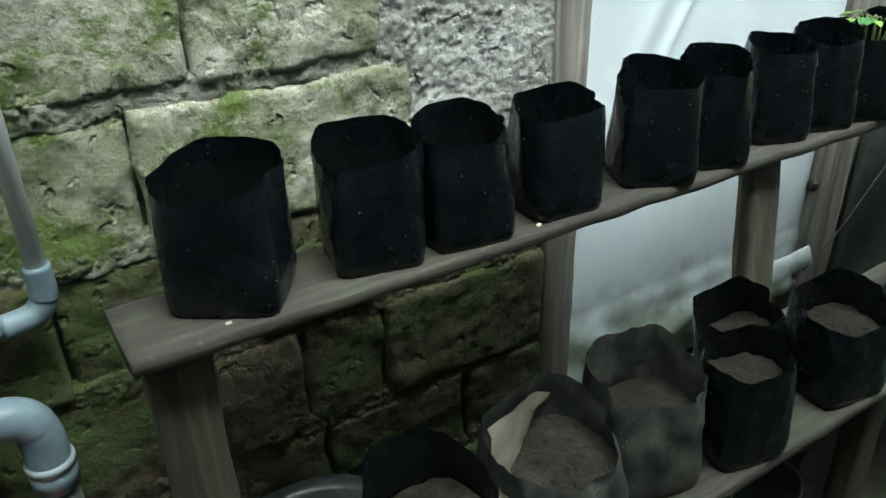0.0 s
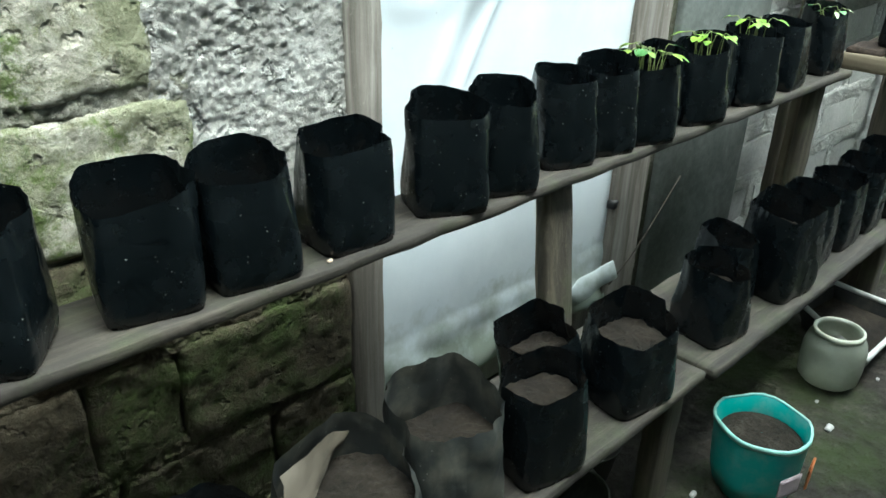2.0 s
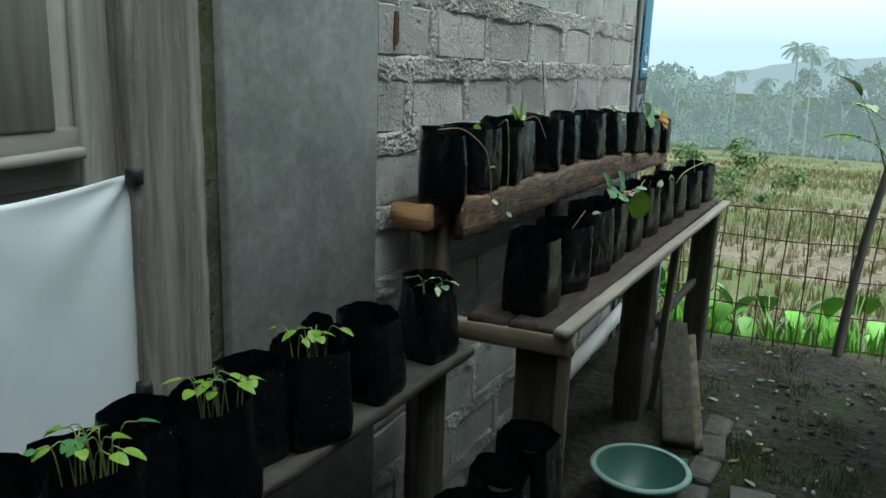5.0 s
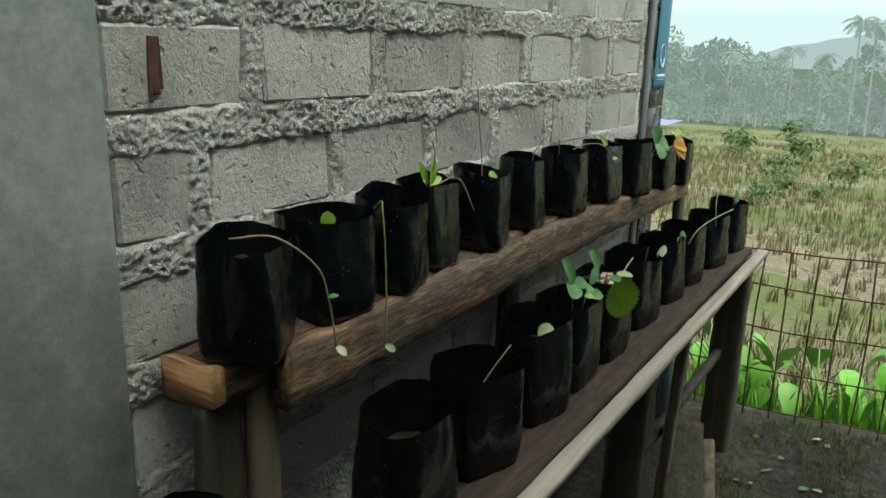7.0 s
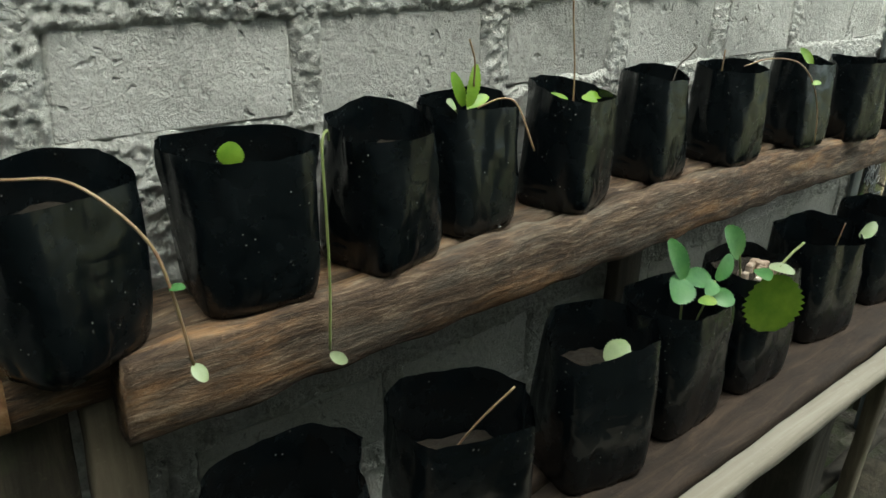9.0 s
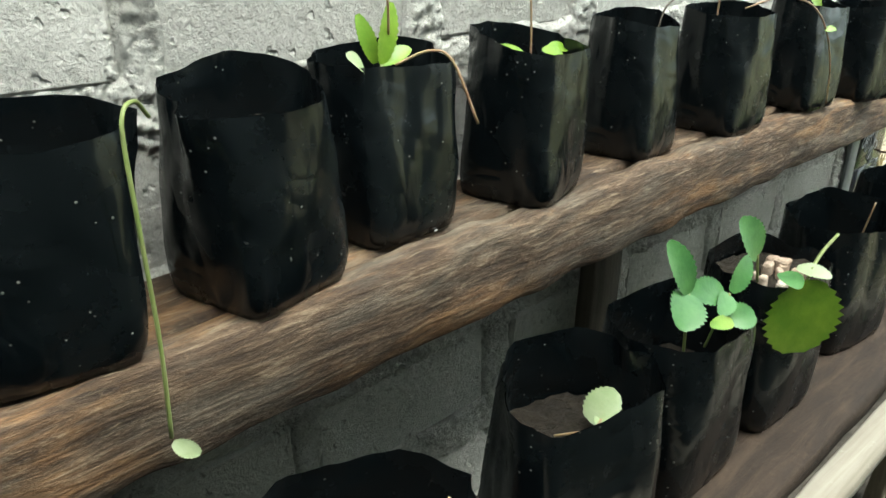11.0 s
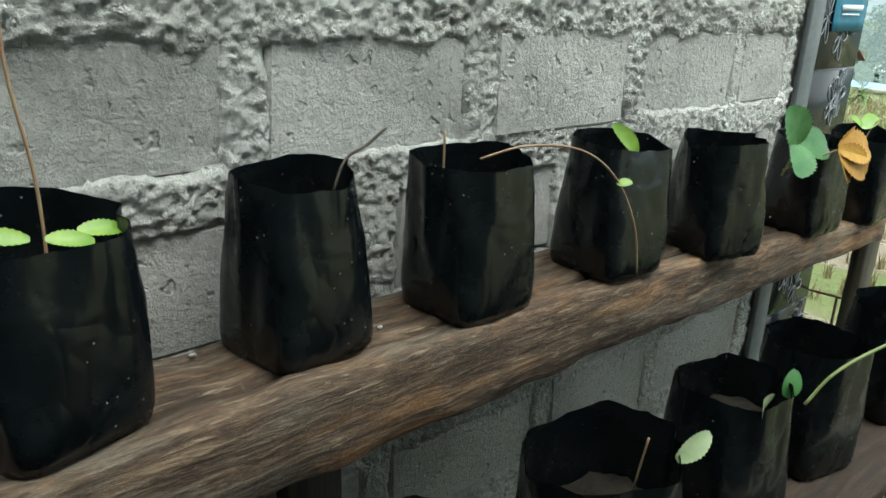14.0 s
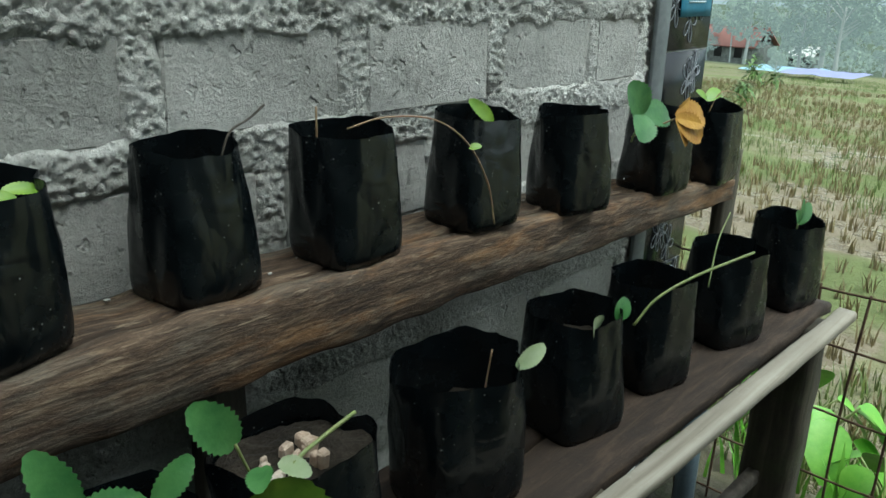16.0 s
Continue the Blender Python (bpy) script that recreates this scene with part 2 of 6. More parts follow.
EARTH = speckled("damp_trodden_earth", (0.03, 0.026, 0.02), (0.075, 0.064, 0.05), (0.14, 0.122, 0.1), 3.0, 1.0, relief=0.02, grit=28.0, per_object=0,
                 moss=((1.2, 0.5, 0.66, 0.55, (0.045, 0.055, 0.02)), (7.0, 0.62, 0.72, 0.5, (0.18, 0.165, 0.145))))
LEAF = leaf_material("strawberry_leaf", (0.045, 0.15, 0.04), (0.1, 0.25, 0.07))
LEAF_LIME = leaf_material("lime_green_leaf", (0.13, 0.26, 0.02), (0.24, 0.37, 0.04))
LEAF_PALE = leaf_material("wilted_pale_leaf", (0.3, 0.38, 0.2), (0.42, 0.48, 0.3))
LEAF_DRY = leaf_material("dry_orange_leaf", (0.36, 0.16, 0.015), (0.5, 0.28, 0.03), 0.6, 0.6)
STEM = leaf_material("green_stem", (0.2, 0.26, 0.08), (0.28, 0.32, 0.12))
STOLON = leaf_material("reddish_runner", (0.3, 0.17, 0.1), (0.36, 0.28, 0.15))
GRASS = leaf_material("grass_blade", (0.08, 0.125, 0.025), (0.18, 0.22, 0.06))
STRAW = leaf_material("rice_stubble", (0.14, 0.11, 0.05), (0.27, 0.22, 0.1), 0.2, 0.7)
SHRUB = leaf_material("paddy_bank_shrub", (0.06, 0.125, 0.025), (0.14, 0.23, 0.06), 0.1, 0.55)
TARO = leaf_material("bright_taro_leaf", (0.13, 0.36, 0.03), (0.2, 0.45, 0.05))
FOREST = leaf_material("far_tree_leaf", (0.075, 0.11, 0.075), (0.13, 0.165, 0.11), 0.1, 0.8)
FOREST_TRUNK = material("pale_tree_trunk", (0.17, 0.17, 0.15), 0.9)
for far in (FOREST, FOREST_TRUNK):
    # haze over the valley painted as a pale glow on leaves and trunks
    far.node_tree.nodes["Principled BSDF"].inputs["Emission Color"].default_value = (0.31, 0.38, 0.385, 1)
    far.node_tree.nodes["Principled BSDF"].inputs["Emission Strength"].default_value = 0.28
WHITE_STONE = speckled("white_limestone_chip", (0.36, 0.25, 0.18), (0.55, 0.44, 0.35), (0.74, 0.68, 0.6), 40.0, 0.4, relief=0.003, grit=90.0)
DEBRIS = speckled("pale_debris", (0.3, 0.29, 0.27), (0.5, 0.49, 0.47), (0.68, 0.67, 0.65), 40.0, 0.4, relief=0.003, grit=90.0)
PVC_WHITE = speckled("white_pvc", (0.6, 0.6, 0.57), (0.72, 0.72, 0.7), (0.78, 0.78, 0.76), 12.0, 0.0, relief=0.0004, rough=0.35)
PVC_GREY = speckled("blue_grey_pvc", (0.07, 0.1, 0.12), (0.115, 0.15, 0.175), (0.16, 0.2, 0.225), 12.0, 0.0, relief=0.0006, rough=0.35)
TRIM = speckled("galvanised_edge_trim", (0.1, 0.11, 0.115), (0.15, 0.165, 0.17), (0.21, 0.23, 0.24), 10.0, 0.0, relief=0.0005, rough=0.5)
RUST = speckled("rusty_wire", (0.04, 0.025, 0.015), (0.09, 0.055, 0.035), (0.15, 0.1, 0.07), 60.0, 0.0, relief=0.001)
BLACK_RUBBER = material("black_rubber_pad", (0.012, 0.012, 0.012), 0.6)
TILE = material("black_glazed_tile", (0.012, 0.013, 0.018), 0.18)
TILE_LINE = material("silver_tile_drawing", (0.3, 0.32, 0.35), 0.35)
GROUT = material("pale_grout", (0.4, 0.4, 0.4), 0.9)
POSTER_BLUE = speckled("blue_printed_vinyl", (0.025, 0.13, 0.2), (0.035, 0.17, 0.26), (0.06, 0.22, 0.32), 6.0, 0.0, relief=0.0004, rough=0.45)
POSTER_WHITE = material("white_print", (0.6, 0.68, 0.72), 0.5)


def sheet_material():
    n = Nodes(material("white_plastic_sheet", (0.7, 0.75, 0.79), 0.42, spec=0.4))
    v = n.mapped((1, 1, 1))
    c = n.ramp(n.noise(v, 3.0, 5), [(0.3, (0.62, 0.68, 0.73)), (0.7, (0.74, 0.79, 0.82))])
    # algae along the wet hem
    sep = n.t.nodes.new("ShaderNodeSeparateXYZ")
    n.link(n.co.outputs["Object"], sep.inputs[0])
    low = n.ramp(n.math("SUBTRACT", n.math("ADD", sep.outputs[2], n.math("MULTIPLY", n.noise(v, 7.0, 5, 0.65), 0.45)), 0.0), [(0.42, 1.0), (0.58, 0.0)])
    c = n.mix(n.math("MULTIPLY", low, 0.75), c, (0.13, 0.16, 0.075))
    dots = n.ramp(n.cells(v, 16.0), [(0.02, 1.0), (0.045, 0.0)])
    c = n.mix(n.math("MULTIPLY", dots, 0.35), c, (0.25, 0.28, 0.28))
    n.colour(c)
    n.bump(n.noise(v, 14.0, 4, 0.5), 0.15, 0.01)
    return n.m


SHEET = sheet_material()


def plastic(name, col, rough=0.4, grime=(0.12, 0.11, 0.08), amount=0.5):
    n = Nodes(material(name, col, rough))
    v = n.mapped((1, 1, 1))
    n.colour(n.mix(n.ramp(n.noise(v, 16.0, 6, 0.7), [(0.48, 0.0), (0.72, amount)]), col, grime))
    n.bump(n.noise(v, 40.0, 3), 0.15, 0.003)
    return n.m


# ---- mesh helpers ----
def part(name, bm, mat, parent=None, label="", smooth=True):
    """Links a bmesh as one mesh object, under parent where given."""
    me = bpy.data.meshes.new(name)
    bmesh.ops.recalc_face_normals(bm, faces=bm.faces[:])
    for f in bm.faces:
        f.smooth = smooth
    bm.to_mesh(me)
    bm.free()
    me.materials.append(mat)
    ob = new(name, me)
    if parent:
        ob.parent = parent
        ob.matrix_parent_inverse = parent.matrix_world.inverted()
    if label:
        ob["label"] = label
    return ob


def raw(name, verts, faces, mat, parent=None, smooth=False):
    me = bpy.data.meshes.new(name)
    me.from_pydata(verts, [], faces)
    me.materials.append(mat)
    if smooth:
        me.shade_smooth()
    ob = new(name, me)
    if parent:
        ob.parent = parent
        ob.matrix_parent_inverse = parent.matrix_world.inverted()
    return ob


def empty(name, at, label, category, group="", kind=""):
    ob = new(name)
    ob.empty_display_size = 0.05
    ob.matrix_world = pose(*at)
    return tagged(ob, label, category, group, kind)


def block(x0, x1, y0, y1, z0, z1, bev=0.004, seed=None, jit=0.0):
    """A chamfered box, its corners a little out of true where jit is set."""
    bm = bmesh.new()
    r = random.Random(seed)
    bmesh.ops.create_cube(bm, size=1)
    for v in bm.verts:
        v.co = Vector(((x0 + x1) / 2 + v.co.x * (x1 - x0), (y0 + y1) / 2 + v.co.y * (y1 - y0), (z0 + z1) / 2 + v.co.z * (z1 - z0)))
        if jit:
            v.co += Vector([r.uniform(-jit, jit) for _ in range(3)])
    if bev:
        bmesh.ops.bevel(bm, geom=bm.edges[:], offset=bev, segments=1, affect="EDGES", clamp_overlap=True)
    return bm


def sweep(sections, closed_ends=True):
    """A skin over a list of equal rings of points."""
    bm = bmesh.new()
    rings = [[bm.verts.new(p) for p in ring] for ring in sections]
    n = len(rings[0])
    for a, b in zip(rings, rings[1:]):
        for i in range(n):
            bm.faces.new((a[i], a[(i + 1) % n], b[(i + 1) % n], b[i]))
    if closed_ends:
        bm.faces.new(rings[0][::-1])
        bm.faces.new(rings[-1])
    return bm


def plank(a, b, side, w, t, seed=0, rough=0.002, n=24, bev=0.004):
    """A sawn board from a to b; side is the way of its width w, t its thickness."""
    a, b, side = Vector(a), Vector(b), Vector(side).normalized()
    along = (b - a).normalized()
    up = along.cross(side).normalized()
    side = up.cross(along).normalized()
    half, flat = w / 2, t / 2
    outline = []
    for sx, sy in ((1, 1), (-1, 1), (-1, -1), (1, -1)):
        corner = [(sx * half, sy * (flat - bev)), (sx * (half - bev), sy * flat)]
        outline += corner if sx * sy > 0 else corner[::-1]
    m = max(1, int(w / 0.03))
    dense = []
    for i, p in enumerate(outline):
        q = outline[(i + 1) % len(outline)]
        steps = m if abs(p[0] - q[0]) > 0.03 else 1
        dense += [(p[0] + (q[0] - p[0]) * k / steps, p[1] + (q[1] - p[1]) * k / steps) for k in range(steps)]
    sections = []
    for i in range(n + 1):
        c = a + (b - a) * i / n
        ring = []
        for u, v in dense:
            p = c + side * u + up * v
            d = noise.noise_vector((p + Vector((seed * 7.3, 0, seed))) * 14) * rough
            ring.append(p + d - along * along.dot(d) * (0.9 if 0 < i < n else 0))
        sections.append(ring)
    return sweep(sections)


def tube(points, radius, n=8, taper=1.0):
    pts = [Vector(p) for p in points]
    sections = []
    for i, p in enumerate(pts):
        d = (pts[min(i + 1, len(pts) - 1)] - pts[max(i - 1, 0)]).normalized()
        s = d.orthogonal().normalized()
        if abs(d.z) < 0.95:
            s = d.cross(Vector((0, 0, 1))).normalized()
        u = d.cross(s)
        r = radius * (1 + (taper - 1) * i / max(1, len(pts) - 1))
        sections.append([p + (s * math.cos(k * math.tau / n) + u * math.sin(k * math.tau / n)) * r for k in range(n)])
    return sweep(sections)


def bent(points, steps=6):
    """Points along a smooth curve through the given ones."""
    p = [Vector(q) for q in points]
    p = [p[0] * 2 - p[1]] + p + [p[-1] * 2 - p[-2]]
    out = []
    for i in range(1, len(p) - 2):
        for k in range(steps):
            t = k / steps
            a, b, c, d = p[i - 1], p[i], p[i + 1], p[i + 2]
            out.append(0.5 * (2 * b + (c - a) * t + (2 * a - 5 * b + 4 * c - d) * t * t + (3 * b - a - 3 * c + d) * t ** 3))
    return out + [p[-2]]


def lathe(profile, n=32, wob=0.0, seed=0, at=(0, 0, 0)):
    """A round thing from (radius, height) pairs."""
    sections = []
    for r, z in profile:
        ring = []
        for k in range(n):
            a = k * math.tau / n
            q = r * (1 + wob * noise.noise(Vector((math.cos(a) * 1.5, math.sin(a) * 1.5, seed + z * 3))))
            ring.append((at[0] + q * math.cos(a), at[1] + q * math.sin(a), at[2] + z))
        sections.append(ring)
    return sweep(sections, False)


# ---- ground ----
def terrain(x, y):
    """The yard, and the rice terraces that fall away past the fence."""
    d = max(0.0, x - 5.45 + 0.12 * (y + 1) if y < 0 else x - 5.45)
    if d == 0:
        e = noise.noise(Vector((x * 2.2, y * 2.2, 0))) * 0.012 + noise.noise(Vector((x * 9, y * 9, 3))) * 0.006
        return e - 0.012
    z = -0.42 * min(1, d / 0.9) - 0.055 * max(0, d - 0.9) if d < 30 else -0.42 - 0.055 * 29.1 - 0.085 * (min(d, 115) - 30)
    return z + noise.noise(Vector((x * 0.7, y * 0.7, 5))) * 0.08 * min(1, d) - 0.012


def steps(lo, hi, fine_lo, fine_hi, fine, grow=1.16):
    out, v, st = [], fine_lo, fine
    while v < fine_hi:
        out.append(v)
        v += fine
    while v < hi:
        out.append(v)
        st *= grow
        v += st
    out.append(hi)
    v, st = fine_lo, fine
    while v > lo:
        st *= grow
        v -= st
        out.insert(0, max(v, lo))
    return out


xs, ys = steps(-600, 1500, -1.2, 6.5, 0.045), steps(-900, 900, -2.2, 0.2, 0.045)
gv = [(x, y, terrain(x, y)) for x in xs for y in ys]
ny = len(ys)
gf = [(i * ny + j, (i + 1) * ny + j, (i + 1) * ny + j + 1, i * ny + j + 1) for i in range(len(xs) - 1) for j in range(ny - 1)]


def ground_material():
    n = Nodes(material("earth_and_fields", (0.08, 0.07, 0.05), 0.9, spec=0.3))
    v = n.mapped((1, 1, 1))
    grit = n.noise(v, 26.0, 8, 0.7)
    big = n.noise(v, 2.6, 6, 0.65)
    c = n.ramp(n.math("ADD", n.math("MULTIPLY", grit, 0.5), n.math("MULTIPLY", big, 0.5)), [(0.36, (0.018, 0.015, 0.012)), (0.52, (0.055, 0.048, 0.039)), (0.66, (0.14, 0.125, 0.105))])
    c = n.mix(n.ramp(n.noise(v, 1.5, 6, 0.7), [(0.47, 0.0), (0.62, 0.75)]), c, (0.05, 0.075, 0.02))
    # fields past the fence
    sep = n.t.nodes.new("ShaderNodeSeparateXYZ")
    n.link(n.co.outputs["Object"], sep.inputs[0])
    wide = n.mapped((0.1, 0.07, 0.1))
    field = n.ramp(n.noise(wide, 2.2, 7, 0.72, 0.5), [(0.32, (0.17, 0.14, 0.095)), (0.46, (0.2, 0.19, 0.1)), (0.58, (0.25, 0.25, 0.13)), (0.7, (0.14, 0.18, 0.065))])
    field = n.mix(n.ramp(n.noise(v, 3.0, 7, 0.75), [(0.42, 0.0), (0.66, 0.7)]), field, (0.12, 0.115, 0.06))
    # grown-over banks between the paddies, and bare wet mud
    warp = n.math("ADD", n.math("MULTIPLY", sep.outputs[0], 1.25), n.math("MULTIPLY", n.noise(n.mapped((0.3, 0.3, 0.3)), 1.0, 4), 5.0))
    bank = n.ramp(n.math("SINE", warp), [(0.35, 0.0), (0.75, 1.0)])
    field = n.mix(n.math("MULTIPLY", bank, 0.8), field, n.mix(n.noise(v, 7.0, 6, 0.7), (0.06, 0.1, 0.025), (0.22, 0.26, 0.09)))
    mud = n.math("MULTIPLY", n.ramp(n.noise(v, 0.55, 7, 0.7, 0.4), [(0.46, 0.0), (0.52, 1.0)]), n.ramp(bank, [(0.1, 1.0), (0.4, 0.0)]))
    near_mud = n.math("MULTIPLY", mud, n.ramp(n.math("MULTIPLY", sep.outputs[0], 0.04), [(0.6, 1.0), (1.0, 0.0)]))
    field = n.mix(n.math("MULTIPLY", near_mud, 0.6), field, n.mix(n.noise(v, 4.0, 6, 0.7), (0.2, 0.15, 0.11), (0.38, 0.31, 0.245)))
    wet = n.math("MULTIPLY", near_mud, n.ramp(n.noise(v, 1.6, 6, 0.7), [(0.5, 0.0), (0.56, 1.0)]))
    field = n.mix(n.ramp(n.math("MULTIPLY", sep.outputs[0], 0.01), [(0.62, 0.0), (0.8, 1.0)]), field, (0.07, 0.095, 0.06))
    out = n.ramp(n.math("MULTIPLY", n.math("SUBTRACT", sep.outputs[0], 5.3), 1.6), [(0.0, 0.0), (1.0, 1.0)])
    n.colour(n.mix(out, c, field))
    n.rough(n.mix(n.math("MULTIPLY", wet, out), (0.9, 0.9, 0.9), (0.14, 0.14, 0.14)))
    n.bump(n.math("ADD", grit, n.math("MULTIPLY", n.cells(v, 22.0), 0.6)), 1.0, 0.035)
    return n.m


ground = tagged(raw("ground", gv, gf, ground_material(), smooth=True), "damp trodden earth falling to stubble fields", "ground", kind="structure")

# ---- house wall ----
BED = 1.325
COURSE = 0.2
EVEN = [2.575, 2.935, 3.3, 3.637, 4.0, 4.352, 4.69]
ODD = [2.71, 3.09, 3.475, 3.825, 4.19, 4.53]
wall_blocks = tagged(new("wall_block_masonry", None), "grey cement block wall with rough squeezed mortar joints", "wall", kind="structure")
WALL_X0, WALL_X1 = 2.4, 4.905


def rough_patch(name, x0, x1, z0, z1, y, amp, mat, parent, seed=0, cell=0.0038, bias=0.0, edge=True, soft=True):
    """A lumpy mortar face in the wall plane; its ragged rim sinks back into the joint."""
    nx, nz = max(4, int((x1 - x0) / cell)), max(4, int((z1 - z0) / cell))
    verts, faces = [], []
    for i in range(nx + 1):
        for k in range(nz + 1):
            x, z = x0 + (x1 - x0) * i / nx, z0 + (z1 - z0) * k / nz
            p = Vector((x, seed, z))
            d = noise.noise(p * 14) * 0.3 + noise.noise(p * 40) * 0.4 + noise.noise(p * 95) * 0.6 + noise.noise(p * 175) * 0.5
            wide = 0.5 + 0.6 * noise.noise(p * 4.5)
            rim = 1.0
            if edge:
                e = min((z - z0) / 0.017, (z1 - z) / 0.013)
                if x1 - x0 < 0.15:
                    e = min(e, (x - x0) / 0.013, (x1 - x) / 0.013)
                rim = max(-0.25, min(1.0, e - 0.38 - 0.9 * noise.noise(p * 13 + Vector((3, 1, 7))) - 0.35 * noise.noise(p * 45)))
            h = max(-0.0015, amp * (0.45 + wide) * (0.62 + 0.95 * d) + bias)
            verts.append((x + noise.noise(p * 60) * 0.002, y - h * max(rim, 0) + (1 - rim) * 0.011, z + noise.noise(p * 70 + Vector((9, 0, 0))) * 0.002))
    for i in range(nx):
        for k in range(nz):
            a = i * (nz + 1) + k
            faces.append((a, a + nz + 1, a + nz + 2, a + 1))
    return raw(name, verts, faces, mat, parent, soft)


def block_courses():
    core = part("mortar_core", block(WALL_X0, WALL_X1, 0.014, 0.12, -0.2, 2.75, 0), JOINT_SHADE, wall_blocks)
    for k in range(-7, 7):
        z0 = BED + k * COURSE
        z1 = z0 + 0.15
        cuts = [WALL_X0 - 0.01] + (EVEN if k % 2 == 0 else ODD) + [WALL_X1]
        r = random.Random(k + 50)
        rough_patch("bed_mortar", WALL_X0, WALL_X1, z0 - 0.078, z0 + 0.02, 0.001, 0.0095, MORTAR, wall_blocks, k * 1.7, 0.0031)
        for a, b in zip(cuts, cuts[1:]):
            ga, gb = r.uniform(0.014, 0.03), r.uniform(0.014, 0.03)
            e = r.uniform(-0.004, 0.004)
            part("block", block(a + ga, b - gb, e, 0.1, z0 + r.uniform(0, 0.008), z1 + r.uniform(-0.008, 0.004), 0.006, k * 31 + a, 0.006), BLOCK, wall_blocks, smooth=False)
            if b < WALL_X1 - 0.01:
                rough_patch("perpend_mortar", b - gb - 0.016, b + 0.04, z0 - 0.03, z1 + 0.03, 0.0, 0.008, MORTAR, wall_blocks, k + b, 0.0031)
        rough_patch("perpend_mortar", WALL_X1 - 0.03, WALL_X1 + 0.05, z0 - 0.06, z1 + 0.01, 0.01, 0.012, MORTAR, wall_blocks, k + 9.1)


STAIN = speckled("dried_brown_paint", (0.05, 0.025, 0.018), (0.09, 0.045, 0.032), (0.16, 0.09, 0.07), 30.0, 0.3, relief=0.002)
def paint_runs(x, z):
    rough_patch("paint_run", x - 0.02, x + 0.022, z - 0.02, z + 0.1, -0.0045, 0.001, STAIN, wall_blocks, 5)["label"] = "dried brown paint run"
    for dx, w, ln in ((0.0, 0.016, 0.018), (-0.008, 0.006, 0.03), (0.009, 0.005, 0.01)):
        part("paint_run", plank((x + dx, -0.006, z + 0.07), (x + dx * 1.3, -0.006, z - ln), (1, 0, 0), w, 0.002, 3, 0.002, 30, 0.0005), STAIN, wall_blocks)


paint_runs(2.498, 1.578)

# grey plastered pilaster, jambs and the door
pilaster = tagged(part("wall_pilaster", block(1.845, 2.405, -0.012, 0.12, -0.2, 2.75, 0.006, 3, 0.002), PLASTER), "smooth grey cement plastered pilaster", "pilaster", kind="structure")
gap_strip = tagged(part("wall_strip", block(1.79, 1.846, 0.012, 0.12, -0.2, 2.75, 0.003), OLD_MORTAR), "dark narrow strip beside the door frame", "wall", kind="structure")
door = empty("door_1", (1.15, 0.05, 0.1), "weathered grey panelled wooden door behind plastic sheet", "door", kind="structure")
part("frame_jamb", plank((1.705, 0.03, -0.05), (1.705, 0.03, 2.4), (1, 0, 0), 0.175, 0.07, 5, 0.003, 60), FRAME_WOOD, door)
part("frame_jamb", plank((0.655, 0.0, -0.05), (0.655, 0.0, 2.4), (1, 0, 0), 0.085, 0.09, 6, 0.004, 60), FRAME_WOOD, door)
part("frame_head", plank((0.6, 0.02, 2.38), (1.8, 0.02, 2.38), (0, 0, 1), 0.09, 0.08, 7, 0.003), DOOR_RAIL, door)
part("door_leaf", block(0.69, 1.625, 0.055, 0.09, 0.0, 2.34, 0.002), DOOR_WOOD, door)
part("rail", plank((0.7, 0.05, 1.33), (1.6, 0.05, 1.345), (0, 0, 1), 0.1, 0.012, 8, 0.001), DOOR_RAIL, door)
part("moulding", plank((0.735, 0.03, 1.315), (1.545, 0.03, 1.352), (0, 0, 1), 0.02, 0.02, 9, 0.0015, 30, 0.004), DOOR_RAIL, door)
part("stile", plank((0.725, 0.045, 0.0), (0.725, 0.045, 2.34), (1, 0, 0), 0.07, 0.02, 10, 0.001), DOOR_WOOD, door)
part("stile", plank((1.585, 0.045, 0.0), (1.585, 0.045, 2.34), (1, 0, 0), 0.07, 0.02, 11, 0.001), DOOR_WOOD, door)
part("panel", block(0.80, 1.06, 0.04, 0.056, 1.385, 2.2, 0.005), DOOR_WOOD, door)
part("panel", block(1.064, 1.28, 0.042, 0.056, 1.387, 2.2, 0.005), DOOR_WOOD, door)
part("panel", block(1.284, 1.51, 0.04, 0.056, 1.389, 2.2, 0.005), DOOR_WOOD, door)


